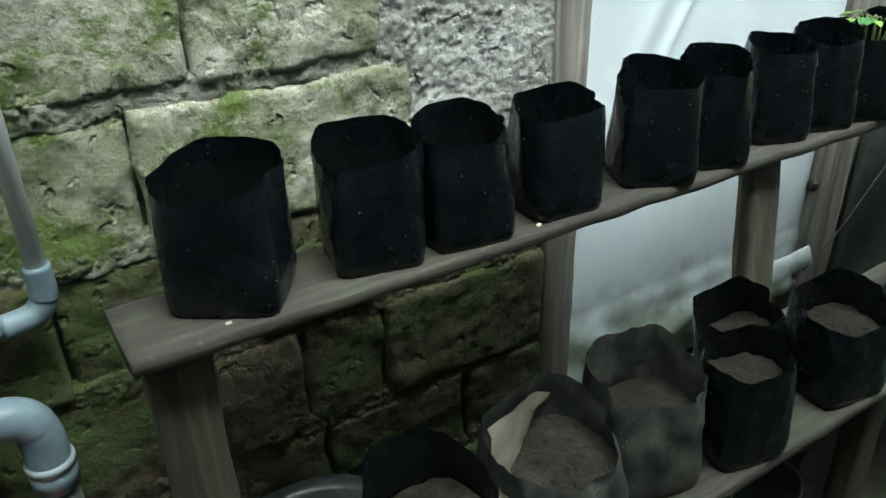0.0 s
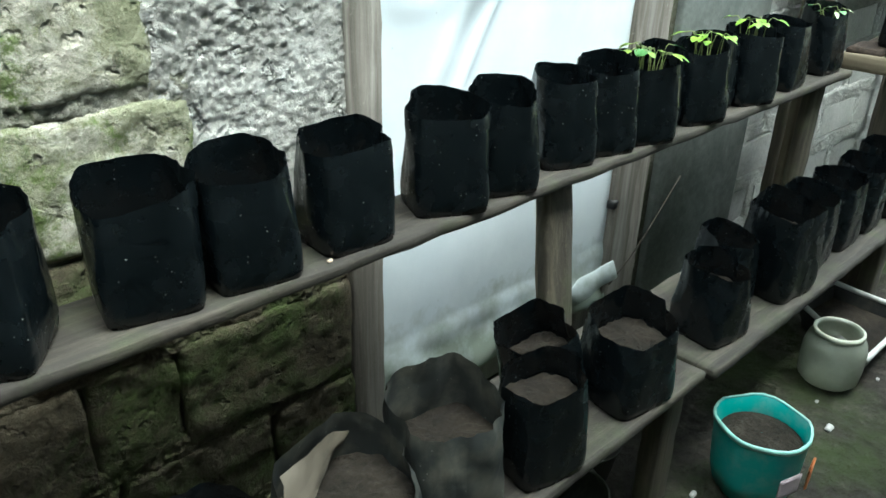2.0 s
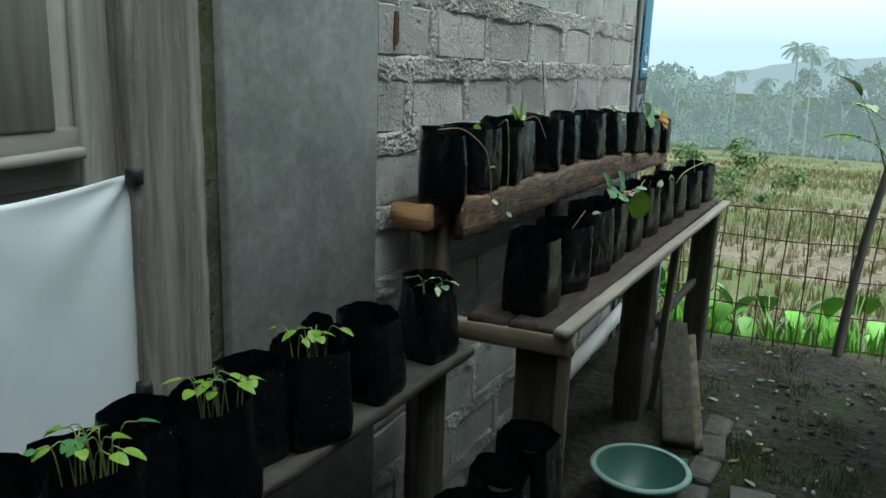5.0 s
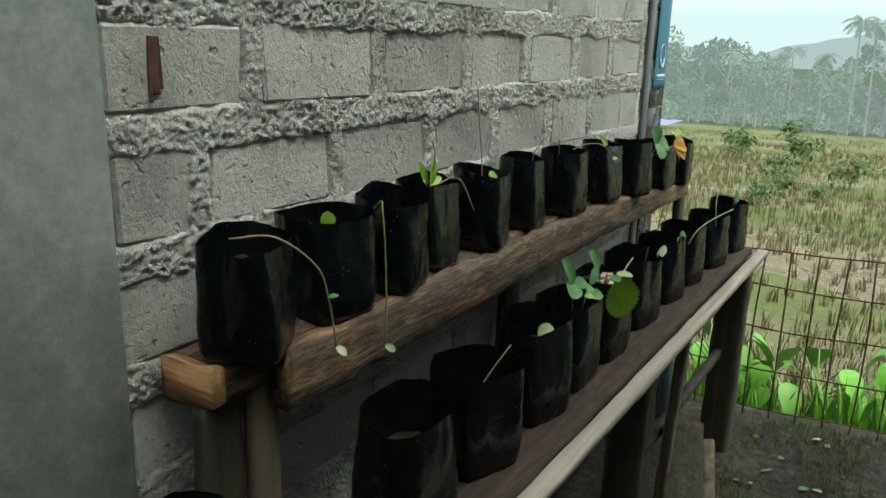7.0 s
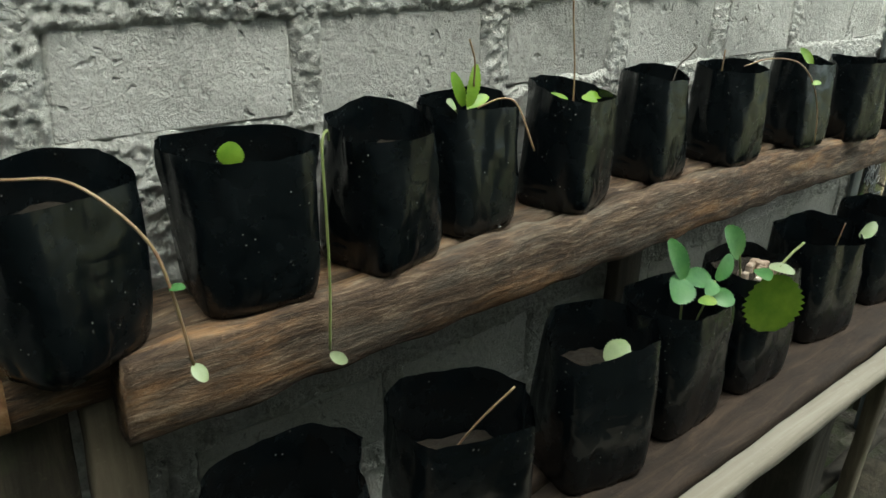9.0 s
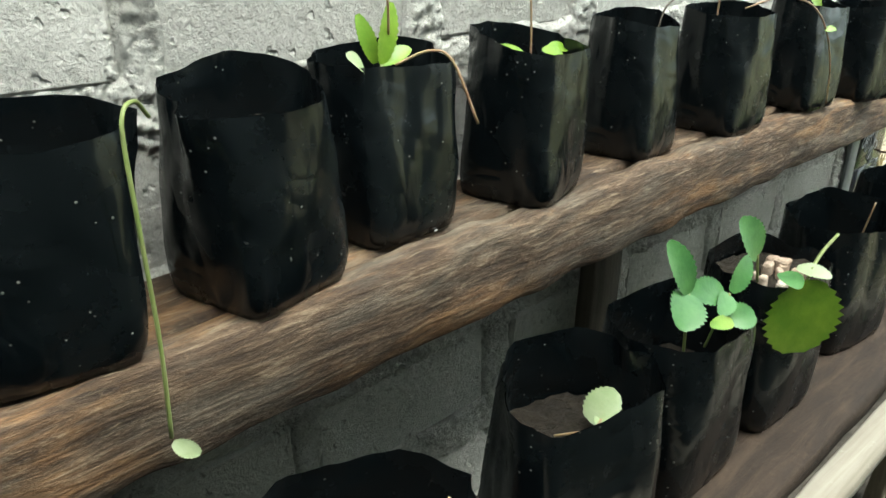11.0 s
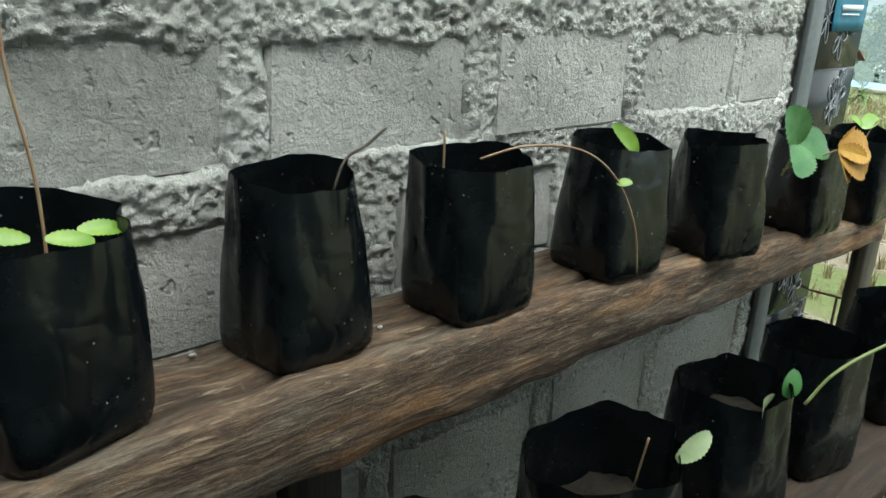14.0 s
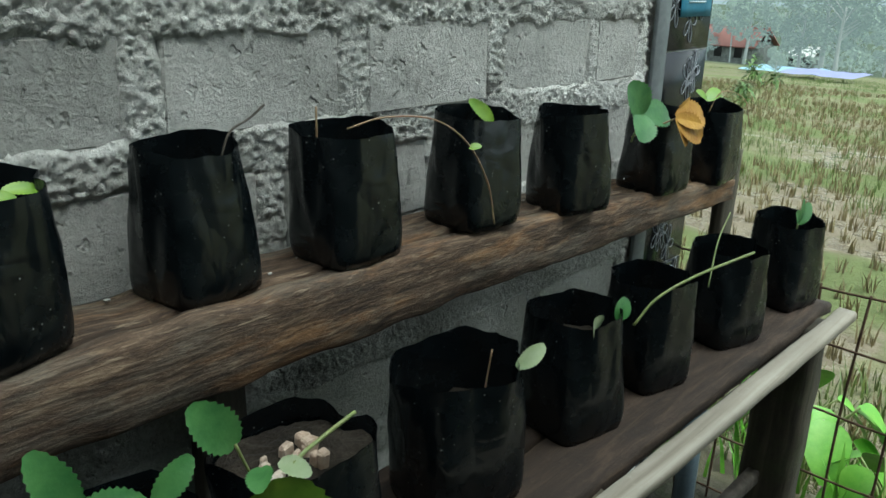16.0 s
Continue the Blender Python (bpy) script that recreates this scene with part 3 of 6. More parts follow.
def plastic_sheet():
    x0, x1, zb = 0.695, 1.632, 0.13
    nx, nz = 90, 110
    verts, faces = [], []
    pins = ((0.70, 1.265), (1.172, 1.288), (1.628, 1.31))
    for i in range(nx + 1):
        u = i / nx
        x = x0 + (x1 - x0) * u
        left = x < pins[1][0]
        a, b = (pins[0], pins[1]) if left else (pins[1], pins[2])
        s = min(1, max(0, (x - a[0]) / (b[0] - a[0])))
        sag = (0.028 if left else 0.012) * 4 * s * (1 - s)
        top = a[1] + (b[1] - a[1]) * s - sag
        for k in range(nz + 1):
            w = k / nz
            z = zb + (top - zb) * w
            y = 0.012
            # folds fan out from the pins
            for px, pz, amp, spread in ((1.172, 1.29, 0.005, 0.22), (1.628, 1.31, 0.006, 0.18), (0.70, 1.265, 0.004, 0.25)):
                dx, dz = x - px, pz - z
                ang = math.atan2(dx, max(dz, 0.002))
                rad = math.hypot(dx, dz)
                y -= amp * math.cos(ang * 9 + px) * math.exp(-rad / spread) * min(1, rad / 0.05)
            if left:
                drop = (top - z)
                y -= 0.012 * math.exp(-((drop - 0.05) / 0.03) ** 2) * 4 * s * (1 - s)
                y -= 0.007 * math.exp(-((drop - 0.13) / 0.04) ** 2) * 4 * s * (1 - s)
            diag = (x - 1.17) + 0.55 * (1.29 - z)
            y -= 0.014 * math.exp(-(diag / 0.016) ** 2) * math.exp(-(1.29 - z) * 1.6)
            y -= 0.01 * math.exp(-((diag + 0.09) / 0.03) ** 2) * math.exp(-(1.29 - z) * 1.2)
            y += noise.noise(Vector((x * 5, z * 2.2, 1))) * 0.006
            low = max(0, 0.32 - z) / 0.2
            y -= low * (0.03 + 0.03 * noise.noise(Vector((x * 9, z * 14, 4))))
            verts.append((x, y, z))
    for i in range(nx):
        for k in range(nz):
            a = i * (nz + 1) + k
            faces.append((a, a + nz + 1, a + nz + 2, a + 1))
    ob = raw("plastic_sheet", verts, faces, SHEET, None, True)
    m = ob.modifiers.new("thick", "SOLIDIFY")
    m.thickness = 0.002
    return ob


sheet = tagged(plastic_sheet(), "white plastic sheet pinned over the door, mildewed hem", "tarpaulin")
for px, pz in ((1.172, 1.286), (1.622, 1.306), (1.618, 0.904), (1.62, 0.453), (1.63, 0.2), (0.742, 1.262)):
    part("pin", block(px - 0.011, px + 0.011, -0.016, 0.012, pz - 0.014, pz + 0.014, 0.003, int(px * 100 + pz * 37), 0.002), BLACK_RUBBER, sheet, "black rubber nail pad")
part("hem_fold", plank((1.2, -0.03, 0.2), (1.62, -0.035, 0.245), (0, 0.3, 1), 0.06, 0.008, 12, 0.012, 40), SHEET, sheet)
string = tagged(part("string", tube(bent([(1.6, -0.04, 0.2), (1.72, -0.05, 0.3), (1.95, -0.03, 0.47)]), 0.0025, 6), DARK_POST), "thin cord strung along the plastered wall", "cord")

# old mossy wall left of the door
old_wall = tagged(new("wall_old_masonry", None), "old mossy plastered block wall with open joints", "wall", kind="structure")
part("wall_core", block(-4.0, 0.615, -0.026, 0.16, -0.2, 2.75, 0), OLD_MORTAR, old_wall)


def stone(name, x0, x1, z0, z1, y, mat, seed, amp=0.006, cell=0.0095):
    """A rough block face with worn edges and its sides running back into the wall."""
    nx, nz = max(3, int((x1 - x0) / cell)), max(3, int((z1 - z0) / cell))
    verts, faces = [], []
    for i in range(-1, nx + 2):
        for k in range(-1, nz + 2):
            ii, kk = min(max(i, 0), nx), min(max(k, 0), nz)
            x, z = x0 + (x1 - x0) * ii / nx, z0 + (z1 - z0) * kk / nz
            p = Vector((x, seed * 3.1, z))
            worn = max(0.0, 1 - min(ii, nx - ii) * cell / 0.011) ** 2 + max(0.0, 1 - min(kk, nz - kk) * cell / 0.011) ** 2
            yy = y - amp * noise.noise(p * 7) - amp * 0.9 * noise.noise(p * 24) - amp * 0.75 * noise.noise(p * 70) + worn * (0.006 + 0.016 * noise.noise(p * 9))
            x += noise.noise(p * 12 + Vector((5, 0, 0))) * 0.008
            z += noise.noise(p * 12 + Vector((0, 5, 0))) * 0.008
            if i in (-1, nx + 1) or k in (-1, nz + 1):
                yy = y + 0.06
            verts.append((x, yy, z))
    w = nz + 3
    for i in range(nx + 2):
        for k in range(nz + 2):
            a = i * w + k
            faces.append((a, a + w, a + w + 1, a + 1))
    return raw(name, verts, faces, mat, old_wall, True)


for n_row, (z0, z1, cuts) in enumerate((
        (-0.1, 0.13, (-2.2, -1.75, -1.2, -0.72, -0.33, 0.05, 0.36, 0.60)),
        (0.15, 0.34, (-2.1, -1.6, -1.1, -0.62, -0.2, 0.08, 0.40, 0.61)),
        (0.365, 0.575, (-2.2, -1.75, -1.3, -0.9, -0.46, -0.12, 0.05, 0.215, 0.61)),
        (0.60, 0.80, (-2.1, -1.5, -1.05, -0.6, -0.32, -0.02, 0.21, 0.61)),
        (0.815, 1.02, (-2.2, -1.8, -1.3, -0.85, -0.5, -0.165, 0.30)),
        (1.055, 1.27, (-2.1, -1.6, -1.15, -0.72, -0.41, -0.065, 0.25)),
        (1.30, 1.5, (-2.1, -1.7, -1.3, -0.8, -0.35, 0.05, 0.3)),
        (1.53, 1.74, (-2.1, -1.6, -1.1, -0.6, -0.15, 0.25)),
        (1.77, 2.0, (-2.1, -1.7, -1.2, -0.7, -0.3, 0.2)))):
    for n_col, (a, b) in enumerate(zip(cuts, cuts[1:])):
        stone("block", a + 0.003, b - 0.003, z0 - 0.006, z1 + 0.006, -0.045 + 0.006 * math.sin(n_row * 7 + n_col * 3), MOSSY_SHADED_STONE if n_row < 4 else OLD_BLOCK, n_row * 10 + n_col)
rough_patch("exposed_aggregate", 0.235, 0.615, 0.80, 2.1, -0.035, 0.009, GRAVELLY, old_wall, 3, 0.0045, edge=False)
for n_row, z in enumerate((0.14, 0.352, 0.587, 0.808, 1.037, 1.285, 1.515, 1.755)):
    rough_patch("joint_mortar", -1.2, 0.6 if z < 0.8 else 0.3, z - 0.036, z + 0.04, -0.037, 0.008, MOSSY_SHADED_STONE if z < 0.8 else OLD_JOINT, old_wall, z * 9)

# wall end: edge trim, glazed tile facing and a notice
corner = tagged(part("wall_end_return", block(4.906, 5.25, 0.02, 0.4, -0.5, 2.75, 0), GRAVELLY), "broken cement end of the house wall", "wall", kind="structure")
house_back = tagged(part("wall_house_end", block(-4.0, 5.23, 0.165, 6.0, -0.5, 2.75, 0), PLASTER), "plain plastered body of the house", "wall", kind="structure")
trim = tagged(part("trim_metal_edge", plank((4.985, -0.006, -0.3), (4.985, -0.006, 2.75), (1, 0, 0), 0.06, 0.012, 4, 0.001, 40, 0.001), TRIM), "dull grey metal strip along the wall edge", "trim", kind="structure")
tile_face = empty("tile_facing", (5.13, 0.0, 0.0), "black glazed tiles with silver line flowers", "tile", kind="structure")
for i in range(-2, 12):
    z = 0.02 + 0.2 * i + 0.16
    part("tile", block(5.017, 5.255, -0.004, 0.02, z + 0.002, z + 0.198, 0.0015), TILE, tile_face)
    r = random.Random(i)
    for q in range(3):
        cx, cz = r.uniform(5.05, 5.225), z + r.uniform(0.05, 0.15)
        petals = [(cx + math.cos(t * math.tau / 40) * 0.035 * abs(math.cos(t * math.tau / 16)), -0.0055, cz + math.sin(t * math.tau / 40) * 0.06 * abs(math.cos(t * math.tau / 16))) for t in range(41)]
        part("line_flower", tube(petals, 0.0012, 4), TILE_LINE, tile_face)
part("grout", block(5.017, 5.256, 0.0, 0.022, -0.5, 2.75, 0), GROUT, tile_face)
poster = empty("notice", (5.15, -0.01, 1.46), "blue vinyl notice with white emblem, torn lower edge", "sign")
part("vinyl", plank((5.152, -0.009, 1.465), (5.152, -0.009, 1.95), (1, 0, 0), 0.165, 0.003, 2, 0.002, 20, 0.001), POSTER_BLUE, poster)
ringp = [(5.155 + 0.033 * math.cos(t * math.tau / 32), -0.013, 1.60 + 0.05 * math.sin(t * math.tau / 32)) for t in range(33)]
part("emblem", tube(ringp, 0.0025, 5), POSTER_WHITE, poster)
crescent = [(5.155 + 0.024 * math.cos(t * math.pi / 16), -0.0125, 1.588 - 0.034 * math.sin(t * math.pi / 16)) for t in range(17)]
part("emblem", tube(crescent, 0.006, 5), POSTER_WHITE, poster)
part("lettering_bar", block(5.1, 5.21, -0.0135, -0.011, 1.51, 1.523, 0), POSTER_WHITE, poster)
part("lettering_bar", block(5.105, 5.195, -0.0135, -0.011, 1.50, 1.504, 0), POSTER_WHITE, poster)


# ---- polybags ----
def polybag(at, w, d, h, turn=0, seed=0, soil=0.6, dip=0.12, mat=None, soil_mat=None, label="", flare=1.0, tilt=(0, 0), crumple=1.0, group="seedling polybags", pinch=0.16):
    """A planting bag: squarish foot, loose mouth with a wavy lip, soil inside."""
    mat, soil_mat = mat or BAG, soil_mat or SOIL
    bag = empty("polybag", at, label or "black polythene planting bag filled with soil", "planting bag", group)
    n, lv = 56, 18
    r = random.Random(seed * 13 + 5)
    front = -math.pi / 2 + r.uniform(-0.4, 0.4)
    corners = sorted(k * math.tau / 6 + r.uniform(-0.3, 0.3) for k in range(6))
    reach = [r.uniform(0.98, 1.1) for _ in corners]
    rise = [r.uniform(-0.035, 0.035) for _ in corners]
    pleat, depth = r.choice((0.15, math.pi - 0.2, -0.3)), r.uniform(0.05, 0.2)

    def mouth(a):
        """The folded polygon of the open lip: its reach and rise towards a."""
        for q in range(6):
            a0, a1 = corners[q], corners[(q + 1) % 6] + (math.tau if q == 5 else 0)
            aa = a if a >= corners[0] else a + math.tau
            if a0 <= aa <= a1:
                p, g = Vector((math.cos(a0), math.sin(a0))) * reach[q], Vector((math.cos(a1), math.sin(a1))) * reach[(q + 1) % 6]
                d2 = Vector((math.cos(a), math.sin(a)))
                den = d2.cross(g - p)
                u = (aa - a0) / (a1 - a0)
                return p.cross(g - p) / den, rise[q] * (1 - u) + rise[(q + 1) % 6] * u
        return 1.0, 0.0

    def ring(f, inset, lip):
        pts = []
        grow = 1 + (flare - 1) * f - 0.06 * math.exp(-f * 16)
        for k in range(n):
            a = k * math.tau / n
            c, s = math.cos(a), math.sin(a)
            e = 7.0
            box = 1 / (abs(c) ** e + abs(s) ** e) ** (1 / e)
            top, up = mouth(a)
            mixf = f ** 1.3 * 0.8
            rad = box * (1 - mixf) + top * 1.06 * mixf
            dp = (a - pleat + math.pi) % math.tau - math.pi
            rad -= depth * f * f * max(0.0, 1 - abs(dp) / 0.35)
            p = Vector((c * 2.2, s * 2.2, f * 1.6 + seed * 4.7))
            crease = abs(noise.noise(p)) * 0.10 + abs(noise.noise(p * 2.1)) * 0.05
            rad *= grow * (1 - crease * crumple * (0.45 + 0.6 * f))
            z = f * h * (1 + lip * (up + 0.012 * noise.noise(Vector((c * 3, s * 3, seed))) - dip * 0.5 * math.cos(a - front)))
            pts.append(Vector((c * rad * (w / 2 - inset), s * rad * (d / 2 - inset) * (1 - pinch * f ** 1.5), max(z, 0.0))))
        return pts
    fr = [i / lv for i in range(lv + 1)]
    outer = [ring(f, 0, f ** 3) for f in fr]
    inner = [ring(f, 0.0012, f ** 3) for f in reversed(fr) if f > soil - 0.15]
    foot = [[p * 0.35 + Vector((0, 0, 0.0)) for p in outer[0]]]
    bm = sweep(foot + outer, False)
    rows = [[bm.verts.new(p) for p in row] for row in inner]
    for a, b in zip(rows, rows[1:]):
        for k in range(n):
            bm.faces.new((a[k], a[(k + 1) % n], b[(k + 1) % n], b[k]))
    part("bag_skin", bm, mat, bag)
    bm = bmesh.new()
    base = ring(soil, 0.003, soil ** 3)
    rings = []
    for q in (1.0, 0.8, 0.6, 0.4, 0.2):
        row = []
        for p in base:
            pp = Vector((p.x * q, p.y * q, soil * h))
            pp.z += 0.012 * (1 - q) + noise.noise(Vector((pp.x * 40, pp.y * 40, seed))) * 0.007 + noise.noise(Vector((pp.x * 110, pp.y * 110, seed))) * 0.005
            row.append(bm.verts.new(pp))
        rings.append(row)
    for a, b in zip(rings, rings[1:]):
        for k in range(n):
            bm.faces.new((a[k], a[(k + 1) % n], b[(k + 1) % n], b[k]))
    bm.faces.new(rings[-1])
    part("soil", bm, soil_mat, bag)
    for o in bag.children:
        o.matrix_parent_inverse = Matrix()
    bag.matrix_world = pose(at[0], at[1], at[2], tilt[0], tilt[1], turn)
    return bag


SHELF_Z = 0.798
for i, (x, y, w, d, h, turn, dip) in enumerate((
        (-0.097, -0.213, 0.165, 0.15, 0.222, -34, 0.2), (0.117, -0.225, 0.145, 0.135, 0.218, -13, 0.2), (0.27, -0.238, 0.145, 0.135, 0.218, -8, 0.2), (0.455, -0.235, 0.145, 0.135, 0.212, -4, 0.12), (0.68, -0.24, 0.148, 0.135, 0.215, -25, 0.14),
        (0.83, -0.245, 0.128, 0.125, 0.212, -22, 0.15), (1.03, -0.225, 0.135, 0.13, 0.21, -20, 0.1), (1.165, -0.235, 0.135, 0.13, 0.215, -18, 0.1), (1.30, -0.248, 0.145, 0.135, 0.205, -26, 0.12), (1.42, -0.212, 0.115, 0.11, 0.205, 0, 0.1),
        (1.535, -0.248, 0.14, 0.135, 0.205, -20, 0.1), (1.672, -0.212, 0.115, 0.11, 0.205, -6, 0.1), (1.80, -0.248, 0.14, 0.135, 0.21, -22, 0.1), (2.035, -0.235, 0.14, 0.135, 0.205, 4, 0.1), (2.31, -0.225, 0.145, 0.135, 0.215, -4, 0.14))):
    polybag((x, y, SHELF_Z), w, d, h * (0.83 if i < 4 else 0.9), turn, i + 1, 0.5, dip, flare=1.1, label="black polythene planting bag on the plank shelf")
polybag((1.905, -0.205, SHELF_Z), 0.1, 0.1, 0.19, 10, 40, 0.6, label="small black planting bag behind the others")
BEAM_Z = 1.148


def sag(x):
    """How far the beam's top has sunk towards its far end."""
    return 0.078 * max(0.0, x - 4.15)


for i, (x, y, w, h, turn, dip, flare) in enumerate((
        (2.55, -0.13, 0.145, 0.205, 28, 0.12, 1.12), (2.775, -0.112, 0.148, 0.205, -10, 0.1, 1.1), (2.978, -0.117, 0.138, 0.208, 13, 0.1, 1.1), (3.165, -0.08, 0.142, 0.205, 2, 0.06, 0.98), (3.382, -0.107, 0.145, 0.205, 16, 0.1, 1.02),
        (3.644, -0.09, 0.142, 0.208, 8, 0.05, 0.9), (3.877, -0.117, 0.138, 0.207, 0, 0.06, 0.97), (4.148, -0.132, 0.135, 0.2, -4, 0.08, 0.93), (4.41, -0.15, 0.135, 0.2, -14, 0.04, 1.0), (4.77, -0.14, 0.14, 0.19, -4, 0.06, 1.0), (5.03, -0.145, 0.135, 0.195, 4, 0.1, 1.1))):
    polybag((x, y, BEAM_Z - sag(x)), w, 0.13, h * 0.94, turn, i + 60, 0.72, dip, flare=flare * 1.17, label="black polythene planting bag on the rough beam")
TABLE_Z = 0.85
for i, (x, y, w, h, turn, dip, flare) in enumerate((
        (2.67, -0.365, 0.165, 0.21, 0, 0.1, 1.08), (2.905, -0.365, 0.155, 0.205, -18, 0.1, 1.1), (3.165, -0.365, 0.15, 0.22, -14, 0.1, 1.08), (3.375, -0.36, 0.165, 0.21, 0, 0.08, 1.08), (3.59, -0.365, 0.165, 0.215, -4, 0.1, 1.05),
        (3.87, -0.36, 0.165, 0.21, -10, 0.1, 1.1), (4.145, -0.365, 0.145, 0.205, -12, 0.06, 1.0), (4.375, -0.37, 0.13, 0.2, -14, 0.06, 1.05), (4.655, -0.39, 0.145, 0.195, -16, 0.06, 1.05), (4.945, -0.405, 0.14, 0.2, -12, 0.06, 1.05))):
    polybag((x, y, TABLE_Z), w, 0.135, h, turn, i + 90, 0.9 if i == 4 else 0.68 if i in (2, 6) else 0.56, dip, flare=flare * 1.12, label="black polythene planting bag on the timber stand")
LOW_Z = 0.382
for i, (x, y, w, d, h, turn, dip, mat, smat, soil, tl) in enumerate((
        (0.05, -0.49, 0.17, 0.17, 0.2, 0, 0.3, BAG, SOIL_DRY, 0.6, (0, 0)), (0.25, -0.505, 0.21, 0.19, 0.2, 8, 0.3, BAG_OLD, SOIL_DRY, 0.72, (0, 0)), (0.465, -0.48, 0.18, 0.17, 0.215, -14, 0.3, BAG_OLD, SOIL, 0.6, (0, 0)),
        (0.655, -0.53, 0.15, 0.135, 0.195, -12, 0.12, BAG, SOIL, 0.75, (0, 0)), (0.80, -0.43, 0.14, 0.14, 0.19, -10, 0.2, BAG, SOIL, 0.6, (0, -14)), (0.95, -0.515, 0.165, 0.16, 0.185, -10, 0.25, BAG, SOIL_DRY, 0.7, (0, 0)),
        (1.31, -0.505, 0.15, 0.15, 0.18, -8, 0.15, BAG, SOIL, 0.6, (0, 0)), (1.46, -0.45, 0.14, 0.14, 0.19, 0, 0.15, BAG, SOIL, 0.6, (0, 0)), (1.64, -0.505, 0.185, 0.17, 0.235, -6, 0.12, BAG, SOIL, 0.65, (0, 0)),
        (1.85, -0.48, 0.15, 0.15, 0.2, 4, 0.15, BAG, SOIL, 0.6, (0, 0)), (2.04, -0.48, 0.15, 0.15, 0.2, 0, 0.1, BAG, SOIL, 0.6, (0, 0)), (2.22, -0.48, 0.14, 0.15, 0.2, 0, 0.1, BAG, SOIL, 0.6, (0, 0)), (2.41, -0.48, 0.16, 0.16, 0.21, 0, 0.1, BAG, SOIL, 0.6, (0, 0)))):
    polybag((x, y, LOW_Z + (0.012 if tl[1] else 0)), w, d, h, turn, i + 120, soil, dip, mat, smat, "faded muddy planting bag with torn lip on low shelf" if mat is BAG_OLD else "black planting bag on the low plank shelf", 1.1, tl, 1.6 if mat is BAG_OLD else 1.0, pinch=0.15)

# ---- shelves ----
shelf = empty("plank_shelf", (1.0, -0.23, 0.0), "long grimy plank shelf on timber posts", "shelf")
part("board", plank((-0.262, -0.232, SHELF_Z - 0.012), (2.42, -0.232, SHELF_Z - 0.013), (0, 1, 0), 0.155, 0.024, 20, 0.003, 110), SHELF_WOOD, shelf)
for x, w, foot in ((-0.2, 0.09, (0, 0)), (1.0, 0.09, (-0.075, -0.15)), (2.3, 0.1, (0, 0))):
    part("post", plank((x + foot[0], -0.25 + foot[1], -0.03), (x, -0.25, SHELF_Z - 0.026), (1, 0, 0), w, 0.03, int(x * 10), 0.003, 24), POST_WOOD, shelf)
    part("post", plank((x + foot[0] + w / 2 - 0.012, -0.205 + foot[1], -0.03), (x + w / 2 - 0.012, -0.205, SHELF_Z - 0.026), (0, 1, 0), 0.06, 0.025, int(x * 10) + 1, 0.003, 24), PALE_POST, shelf)
low_shelf = empty("low_plank_shelf", (1.3, -0.45, 0.0), "low worn plank shelf on short posts", "shelf")
for x0, x1 in ((-0.1, 1.15), (1.165, 2.5)):
    part("board", plank((x0, -0.535, LOW_Z - 0.014), (x1, -0.52, LOW_Z - 0.014), (0, 1, 0), 0.15, 0.026, 23 + int(x1), 0.003, 60), SHELF_WOOD, low_shelf)
    part("board", plank((x0, -0.375, LOW_Z - 0.014), (x1, -0.365, LOW_Z - 0.014), (0, 1, 0), 0.14, 0.026, 27 + int(x1), 0.003, 60), SHELF_WOOD, low_shelf)
for x in (0.0, 1.12, 2.42):
    part("post", plank((x, -0.53, -0.03), (x, -0.53, LOW_Z - 0.027), (1, 0, 0), 0.075, 0.05, int(x * 7) + 2, 0.003, 16), POST_WOOD, low_shelf)
    part("post", plank((x + 0.02, -0.34, -0.03), (x + 0.02, -0.34, LOW_Z - 0.027), (1, 0, 0), 0.06, 0.05, int(x * 7) + 3, 0.003, 16), DARK_POST, low_shelf)

beam_shelf = empty("beam_shelf", (3.7, -0.1, 0.0), "rough sawn red-brown beam shelf along the wall", "shelf")
def settled(bm):
    """Lets a beam sink and thin out towards its far end."""
    for v in bm.verts:
        far = max(0.0, v.co.x - 4.15)
        high = min(1.0, max(0.0, (v.co.z - 1.035) / 0.113))
        v.co.z -= far * (0.024 + 0.054 * high)
    return bm


part("beam", settled(plank((2.475, -0.083, BEAM_Z - 0.037), (5.1, -0.083, BEAM_Z - 0.037), (0, 1, 0), 0.115, 0.072, 30, 0.006, 150, 0.009)), BEAM_WOOD, beam_shelf)
part("beam_end", plank((2.455, -0.083, BEAM_Z - 0.038), (2.482, -0.083, BEAM_Z - 0.038), (0, 1, 0), 0.112, 0.07, 77, 0.012, 4, 0.008), BEAM_END, beam_shelf, "fresh orange sawn end grain")
part("fascia", settled(plank((2.585, -0.164, 1.09), (5.13, -0.164, 1.09), (0, 0, 1), 0.111, 0.044, 31, 0.007, 170, 0.008)), BEAM_WOOD, beam_shelf)
for x, y, mat, w in ((2.5, -0.1, POST_WOOD, 0.085), (2.585, -0.115, PALE_POST, 0.06), (3.68, -0.05, DARK_POST, 0.08), (5.19, -0.14, POST_WOOD, 0.075)):
    top = BEAM_Z - 0.076 if x < 4.5 else BEAM_Z - 0.02
    part("post", plank((x, y, -0.04), (x, y, top), (1, 0, 0), w, 0.035, int(x * 9), 0.003, 40), mat, beam_shelf)

